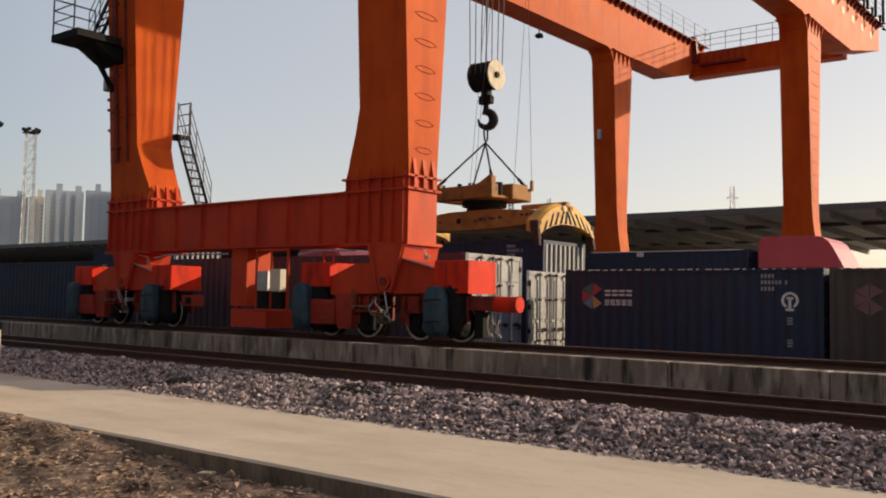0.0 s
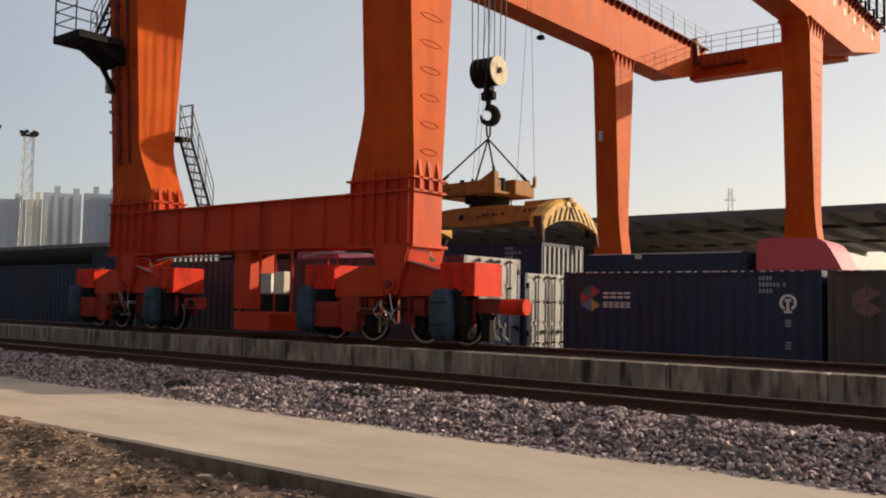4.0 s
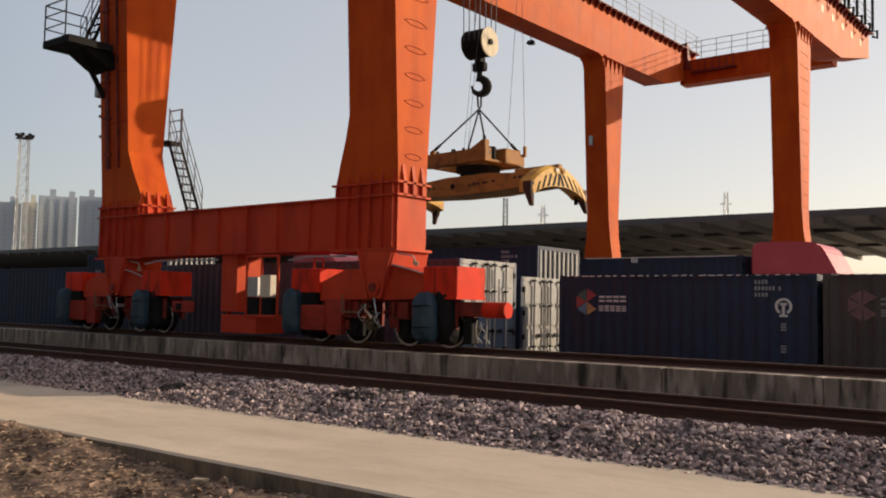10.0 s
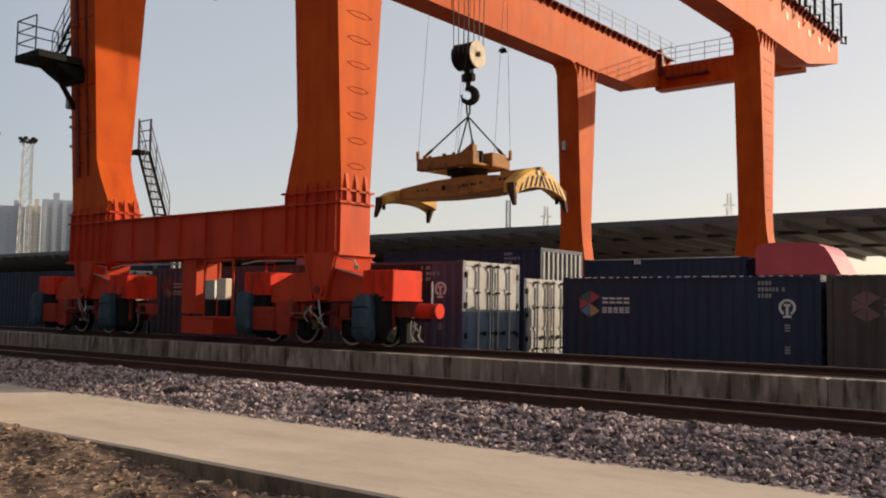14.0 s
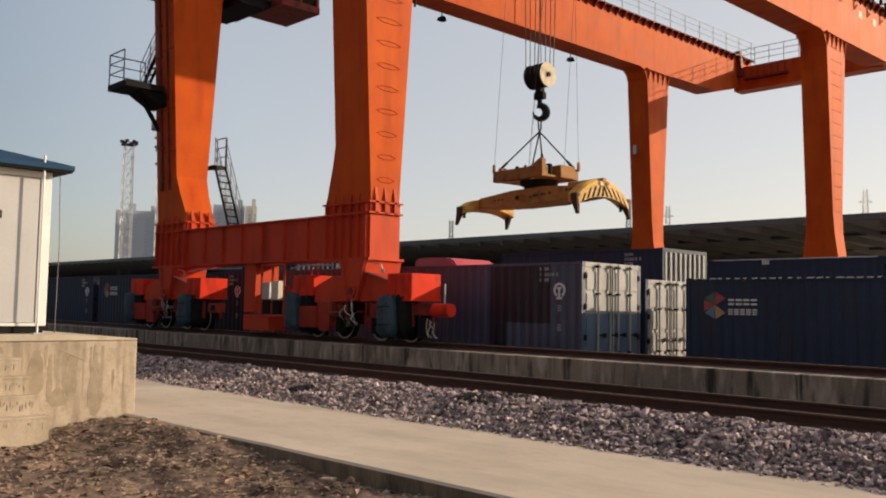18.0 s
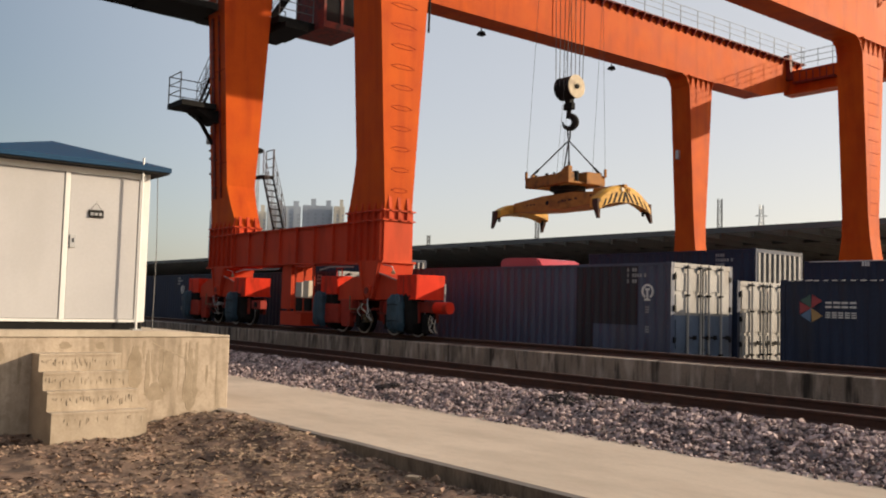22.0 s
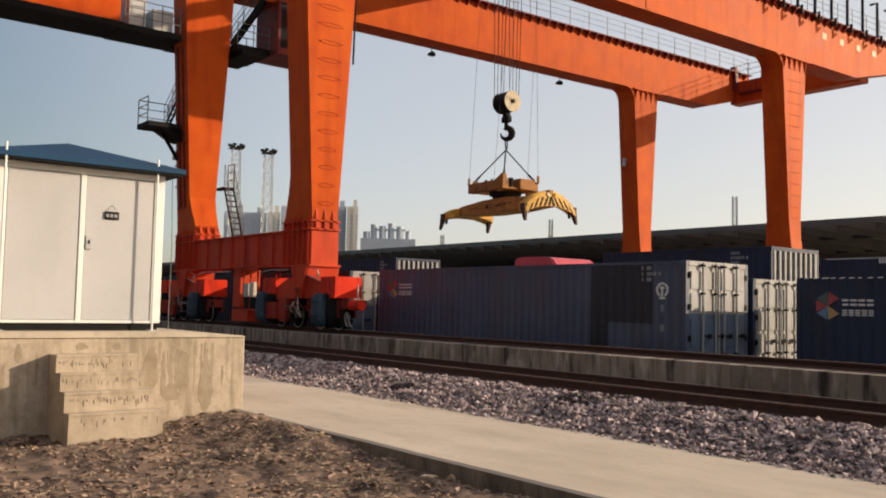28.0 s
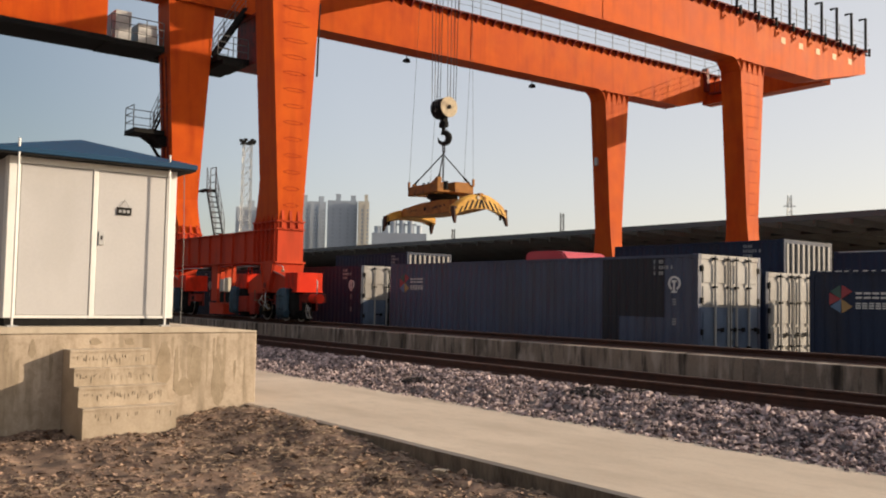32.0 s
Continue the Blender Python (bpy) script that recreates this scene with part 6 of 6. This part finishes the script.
bm.faces.new(rings[0][::-1])
bm.faces.new(rings[-1])
bmesh.ops.recalc_face_normals(bm, faces=bm.faces)
part("hook", bm, M_BLACKPAINT, hook, "black forged hook", True)
for k, (dx, dy) in enumerate(((-0.33, -0.46), (-0.12, -0.46), (0.1, -0.46), (0.28, -0.46), (-0.33, 0.46), (-0.12, 0.46), (0.1, 0.46), (0.28, 0.46))):
    part("wire_rope", rod(B(), (dx, dy, 0.0), (dx * 1.5, dy, 7.4), 0.017, 5), M_ROPE, hook)

# ---- container spreader: origin at the hook's bowl, 1.9 m under the block ----
spreader = thing("container_spreader", "yellow telescopic container spreader hanging in slings", "spreader")
YEL = M_YELLOW
FZ = -1.93                     # upper frame's middle height
part("upper_frame_beam", soft_edges(box(B(), -1.58, 1.15, -0.98, -0.66, FZ - 0.26, FZ + 0.17), 0.02), M_OCHRE, spreader)
part("upper_frame_beam", soft_edges(box(B(), -1.58, 1.15, 0.66, 0.98, FZ - 0.26, FZ + 0.17), 0.02), M_OCHRE, spreader)
for a, b in ((-1.57, -1.3), (-0.5, 0.0)):
    part("upper_cross_beam", soft_edges(box(B(), a, b, -0.66, 0.66, FZ - 0.24, FZ + 0.12), 0.02), M_OCHRE, spreader)
part("upper_cross_beam", soft_edges(box(B(), 0.72, 1.12, -0.66, -0.10, FZ - 0.25, FZ - 0.16), 0.02), M_OCHRE, spreader)
part("oil_tank", soft_edges(box(B(), 0.62, 1.24, -0.10, 0.66, FZ - 0.25, FZ + 0.24), 0.03), M_OCHRE, spreader, "yellow-brown oil tank")
part("pump", soft_edges(rod(B(), (0.95, -0.42, FZ - 0.16), (0.95, -0.42, FZ + 0.26), 0.13, 14), 0.02), M_DARKSTEEL, spreader, "dark hydraulic pump")
part("valve_block", soft_edges(box(B(), 0.82, 1.06, -0.64, -0.56, FZ - 0.1, FZ + 0.2), 0.02), M_DARKSTEEL, spreader)
bm = prism(B(), [(0.35, FZ + 0.16), (1.10, FZ + 0.16), (1.10, FZ + 0.42), (0.98, FZ + 0.44), (0.60, FZ + 0.24)], "y", -0.94, -0.72)
part("lug_bracket", soft_edges(bm, 0.015), M_OCHRE, spreader)
for x, y in ((-1.55, -0.94), (-1.55, 0.94), (1.18, 0.94)):
    part("end_post", soft_edges(box(B(), x - 0.05, x + 0.05, y - 0.05, y + 0.05, FZ + 0.10, FZ + 0.44), 0.015), M_OCHRE, spreader)
for x, r in ((-1.05, 0.05), (-0.35, 0.07), (0.1, 0.05)):
    part("hose_coupling", rod(B(), (x, -0.82, FZ + 0.165), (x, -0.82, FZ + 0.26), r, 10), M_DARKSTEEL, spreader)
part("slewing_ring", rod(B(), (0, 0, FZ - 0.66), (0, 0, FZ - 0.25), 0.58, 32), M_BLACKPAINT, spreader, "black slewing ring")
part("slewing_plate", rod(B(), (0, 0, FZ - 0.44), (0, 0, FZ - 0.265), 0.72, 32), M_BLACKPAINT, spreader)
LZ = FZ - 0.91                 # lower beam's middle
bm = B()
prism(bm, [(-3.15, LZ + 0.02), (-2.7, LZ + 0.16), (-0.9, LZ + 0.31), (0.9, LZ + 0.32), (3.0, LZ + 0.16), (3.1, LZ - 0.18), (0.9, LZ - 0.30), (-0.9, LZ - 0.30), (-3.15, LZ - 0.20)], "y", -0.62, 0.62)
bar = part("main_beam", soft_edges(bm, 0.015), M_BEAMYEL, spreader, "main beam in yellow browned with shade")
part("top_ridge", soft_edges(box(B(), 1.6, 3.32, -0.10, 0.10, LZ + 0.30, LZ + 0.44), 0.02), M_BEAMYEL, bar)
# faded marks that nobody can read
bm = B()
for k, (w, h) in enumerate(((0.12, 0.06), (0.16, 0.09), (0.10, 0.07), (0.18, 0.08), (0.09, 0.05), (0.14, 0.08))):
    a = 0.12 + 0.2 * k
    box(bm, a, a + w, -0.624, -0.60, LZ - 0.04 + 0.008 * k, LZ - 0.04 + 0.008 * k + h)
for k in range(3):
    box(bm, -1.9 + 0.22 * k, -1.77 + 0.22 * k, -0.624, -0.60, LZ - 0.03, LZ + 0.03)
for k in range(4):
    box(bm, 2.0 + 0.19 * k, 2.12 + 0.19 * k, -0.624, -0.60, LZ + 0.04, LZ + 0.12)
part("lettering", bm, M_RUST, bar)
part("round_mark", rod(B(), (-0.55, -0.626, LZ), (-0.55, -0.60, LZ), 0.10, 12), M_BLACKPAINT, bar)


def hood(y, s=1):
    """Height of the bowed end beam across its width; the lamp shield on one end stands higher."""
    return LZ + (0.41 - 0.56 * (abs(y) / 1.30) ** 2.2 if s > 0 else 0.17 - 0.32 * (abs(y) / 1.30) ** 2.4)


def deep(y, s=1):
    """Depth of the bowed end beam across its width."""
    return (0.66 if s > 0 else 0.50) - (0.24 if s > 0 else 0.10) * (abs(y) / 1.32) ** 2


for s in (-1, 1):
    # bowed end beam with hazard stripes, and corner guides
    bm = B()
    n = 20
    ring = []
    fx = s * 3.1
    for k in range(n + 1):
        y = -1.32 + 2.64 * k / n
        t, d = hood(y, s), deep(y, s)
        ring.append([bm.verts.new(v) for v in ((fx - s * 0.30, y, t - d + 0.10), (fx + s * 0.24, y, t - d), (fx + s * 0.17, y, t - 0.10), (fx + s * 0.06, y, t), (fx - s * 0.30, y, t - 0.02))])
    for a, b in zip(ring, ring[1:]):
        for j in range(5):
            bm.faces.new((a[j], a[(j + 1) % 5], b[(j + 1) % 5], b[j]))
    bm.faces.new(ring[0])
    bm.faces.new(ring[-1][::-1])
    bmesh.ops.recalc_face_normals(bm, faces=bm.faces)
    end = part("end_beam", bm, YEL, spreader)

    def on_face(y, f):
        """A point on the outer face, f of the way up from its lower edge."""
        t, d = hood(y, s), deep(y, s)
        return Vector((fx + s * (0.24 - 0.07 * f), y, t - d + (d - 0.10) * f))
    bm = B()
    for k in range(10):
        y = -1.14 + 2.28 * k / 9
        lean = 0.30 * math.copysign(min(1.0, abs(y) / 0.25), y) if y else 0.0
        top = 0.72 if abs(y) < 0.9 else 0.55
        pts = [on_face(y - 0.065, 0.03), on_face(y + 0.065, 0.03), on_face(y - lean * top + 0.045, top), on_face(y - lean * top - 0.045, top)]
        vs = [bm.verts.new(p + Vector((s * 0.006, 0, 0))) for p in pts]
        ws = [bm.verts.new(p - Vector((s * 0.05, 0, 0))) for p in pts]
        bm.faces.new(vs)
        bm.faces.new(ws[::-1])
        for j in range(4):
            bm.faces.new((vs[j], ws[j], ws[(j + 1) % 4], vs[(j + 1) % 4]))
    bmesh.ops.recalc_face_normals(bm, faces=bm.faces)
    part("hazard_stripe", bm, M_BLACKPAINT, end, "black hazard stripes")
    for y in (-0.16, 0.16):
        p = on_face(y, 0.88)
        part("lamp", rod(B(), p - Vector((s * 0.03, 0, 0)), p + Vector((s * 0.05, 0, 0)), 0.075, 12), M_CREAM if y < 0 else M_OCHRE, end)
    for t in (-1, 1):
        bm = B()
        x, y = s * 3.14, t * 1.31
        z = hood(1.31, s)
        low = [(x - 0.06 + s * 0.16, y - 0.045 + t * 0.05), (x + 0.06 + s * 0.16, y - 0.045 + t * 0.05), (x + 0.06 + s * 0.16, y + 0.045 + t * 0.05), (x - 0.06 + s * 0.16, y + 0.045 + t * 0.05)]
        mid = [(x - 0.15, y - 0.09), (x + 0.15, y - 0.09), (x + 0.15, y + 0.09), (x - 0.15, y + 0.09)]
        hexa(bm, [(*p, z - 0.78) for p in low], [(*p, z - 0.26) for p in mid])
        hexa(bm, [(*p, z - 0.26) for p in mid], [(*p, z - 0.04) for p in mid])
        part("corner_guide", soft_edges(bm, 0.012), M_RUST, spreader, "worn rusty corner guide arm")
        part("guide_knuckle", rod(B(), (x - s * 0.12, y - t * 0.16, z - 0.22), (x + s * 0.16, y - t * 0.16, z - 0.22), 0.10, 12), M_OCHRE, spreader)
        part("twistlock", rod(B(), (x - s * 0.1, y - t * 0.12, z - 0.50), (x - s * 0.1, y - t * 0.12, z - 0.1), 0.06, 10), M_DARKSTEEL, spreader)
# sling ring and four slings
part("master_link", tube(B(), [(0.0, -0.06, 0.24), (0.08, 0, 0.15), (0.06, 0.02, -0.16), (0.0, 0.02, -0.24), (-0.06, 0.02, -0.16), (-0.08, 0, 0.15), (0, -0.06, 0.24)], 0.032, 6), M_BLACKPAINT, spreader)
for x, y in ((-1.30, -0.80), (0.98, -0.80), (-1.30, 0.80), (0.98, 0.80)):
    lift = 0.40 if (x, y) == (0.98, -0.80) else 0.28
    foot = Vector((x, y, FZ + lift))
    top = Vector((0.0, 0.0, -0.26))
    part("sling", rod(B(), top, top.lerp(foot, 0.86), 0.030, 6), M_BLACKPAINT, spreader, "dark steel sling")
    part("shackle", rod(B(), top.lerp(foot, 0.84), foot, 0.052, 8), M_BLACKPAINT, spreader, "dark turnbuckle shackle")
    part("lug", soft_edges(box(B(), x - 0.1, x + 0.1, y - 0.06, y + 0.06, FZ + 0.12, FZ + lift + 0.02), 0.02), M_OCHRE, spreader)
# steadying ropes to the trolley
for x, y, u in ((-1.55, -0.94, 0.75), (1.18, 0.94, -0.35), (-1.55, 0.94, 0.9), (0.3, -0.85, 0.95), (0.5, 0.85, 0.6)):
    part("steady_rope", rod(B(), (x, y, FZ + 0.15), (x + u, y, 7.5), 0.009, 4), M_ROPE, spreader)

# ---- trolley on the girders ----
trolley = thing("hoist_trolley", "dark hoist trolley with rope drum on the girders", "trolley")
for y in (-1.6, 1.6):
    part("frame_beam", box(B(), -22.6, -11.9, y - 0.22, y + 0.22, 17.95, 18.5), M_ORANGE, trolley)
part("rope_drum", rod(B(), (-18.6, 0, 18.5), (-14.4, 0, 18.5), 0.5, 20), M_DARKSTEEL, trolley)
for x in (-22.3, -12.3):
    for y in (-1.6, 1.6):
        part("wheel", rod(B(), (x - 0.1, y, 17.98), (x + 0.1, y, 17.98), 0.18, 16), M_DARKSTEEL, trolley)
    part("end_carriage", box(B(), x - 0.2, x + 0.2, -2.0, 2.0, 18.0, 18.3), M_ORANGE, trolley)


# ---- what moves: seconds and crane travel; seconds, hook across the span and height ----
TRAVEL = [(0, -0.29), (2, -0.28), (3, -0.22), (3.5, -0.15), (5.5, 0.01), (6.5, 0.04), (8, 0.01), (8.5, -0.01), (9, -0.11), (9.5, -0.28), (10, -0.43), (10.5, -0.52),
          (11, -0.64), (11.5, -0.82), (12, -1.00), (12.5, -1.24), (13, -1.50), (13.5, -1.82), (14, -2.23), (14.5, -2.63), (16.5, -4.19), (17, -4.61), (18, -5.40),
          (19, -6.23), (20, -7.00), (21, -7.81), (22, -8.58), (23, -9.41), (24, -10.20), (25, -11.00), (25.5, -11.42), (27.5, -13.08), (28, -13.47), (29, -14.25),
          (30, -15.10), (31, -15.86), (32, -16.69)]
HOIST = [(0, 23.40, 9.09), (1, 23.34, 9.15), (2, 23.33, 9.22), (3, 23.42, 9.28), (3.5, 23.40, 9.27), (5.5, 23.25, 9.36), (6, 23.25, 9.48), (7, 23.34, 9.73),
         (8, 23.15, 9.92), (8.5, 22.99, 9.96), (9, 23.07, 10.08), (9.5, 23.24, 10.24), (10, 23.52, 10.43), (11, 23.84, 10.69), (12, 24.24, 10.80), (13, 24.59, 10.74),
         (13.5, 24.83, 10.74), (14, 25.20, 10.78), (14.5, 25.56, 10.80), (16.5, 26.34, 10.83), (18, 26.47, 10.81), (19, 26.62, 10.86), (20, 26.72, 10.90), (21, 26.71, 10.88),
         (22, 26.63, 10.85), (23, 26.66, 10.91), (24, 26.85, 10.95), (25, 26.94, 10.99), (25.5, 26.98, 11.02), (27.5, 26.93, 11.01), (28, 26.86, 11.03), (29, 26.69, 11.11),
         (30, 26.33, 11.12), (31, 25.76, 11.03), (32, 25.13, 10.75)]
SLEW = -6.0


def travel(t):
    return float(np.interp(t, [a for a, _ in TRAVEL], [b for _, b in TRAVEL]))


def motions():
    walk(crane, [(t, pose(s, 0, 0)) for t, s in TRAVEL])
    times = sorted({a for a, _ in TRAVEL} | {a for a, _, _ in HOIST})
    ts = [a for a, _, _ in HOIST]
    rows = [(t, travel(t), float(np.interp(t, ts, [b for _, b, _ in HOIST])), float(np.interp(t, ts, [c for _, _, c in HOIST]))) for t in times]
    # the wheels roll with the travel
    steps = [0.5 * k for k in range(65)]
    for w in WHEELS:
        c = w.location.copy()
        walk(w, [(t, pose(*c, 0, math.degrees(travel(t) / 0.385), 0)) for t in steps])
    walk(hook, [(t, pose(-16.5 + s, y, z)) for t, s, y, z in rows])
    walk(spreader, [(t, pose(-16.5 + s, y, z - 1.92, 0, 0, SLEW)) for t, s, y, z in rows])
    walk(trolley, [(t, pose(s, y, 0)) for t, s, y, z in rows])


motions()
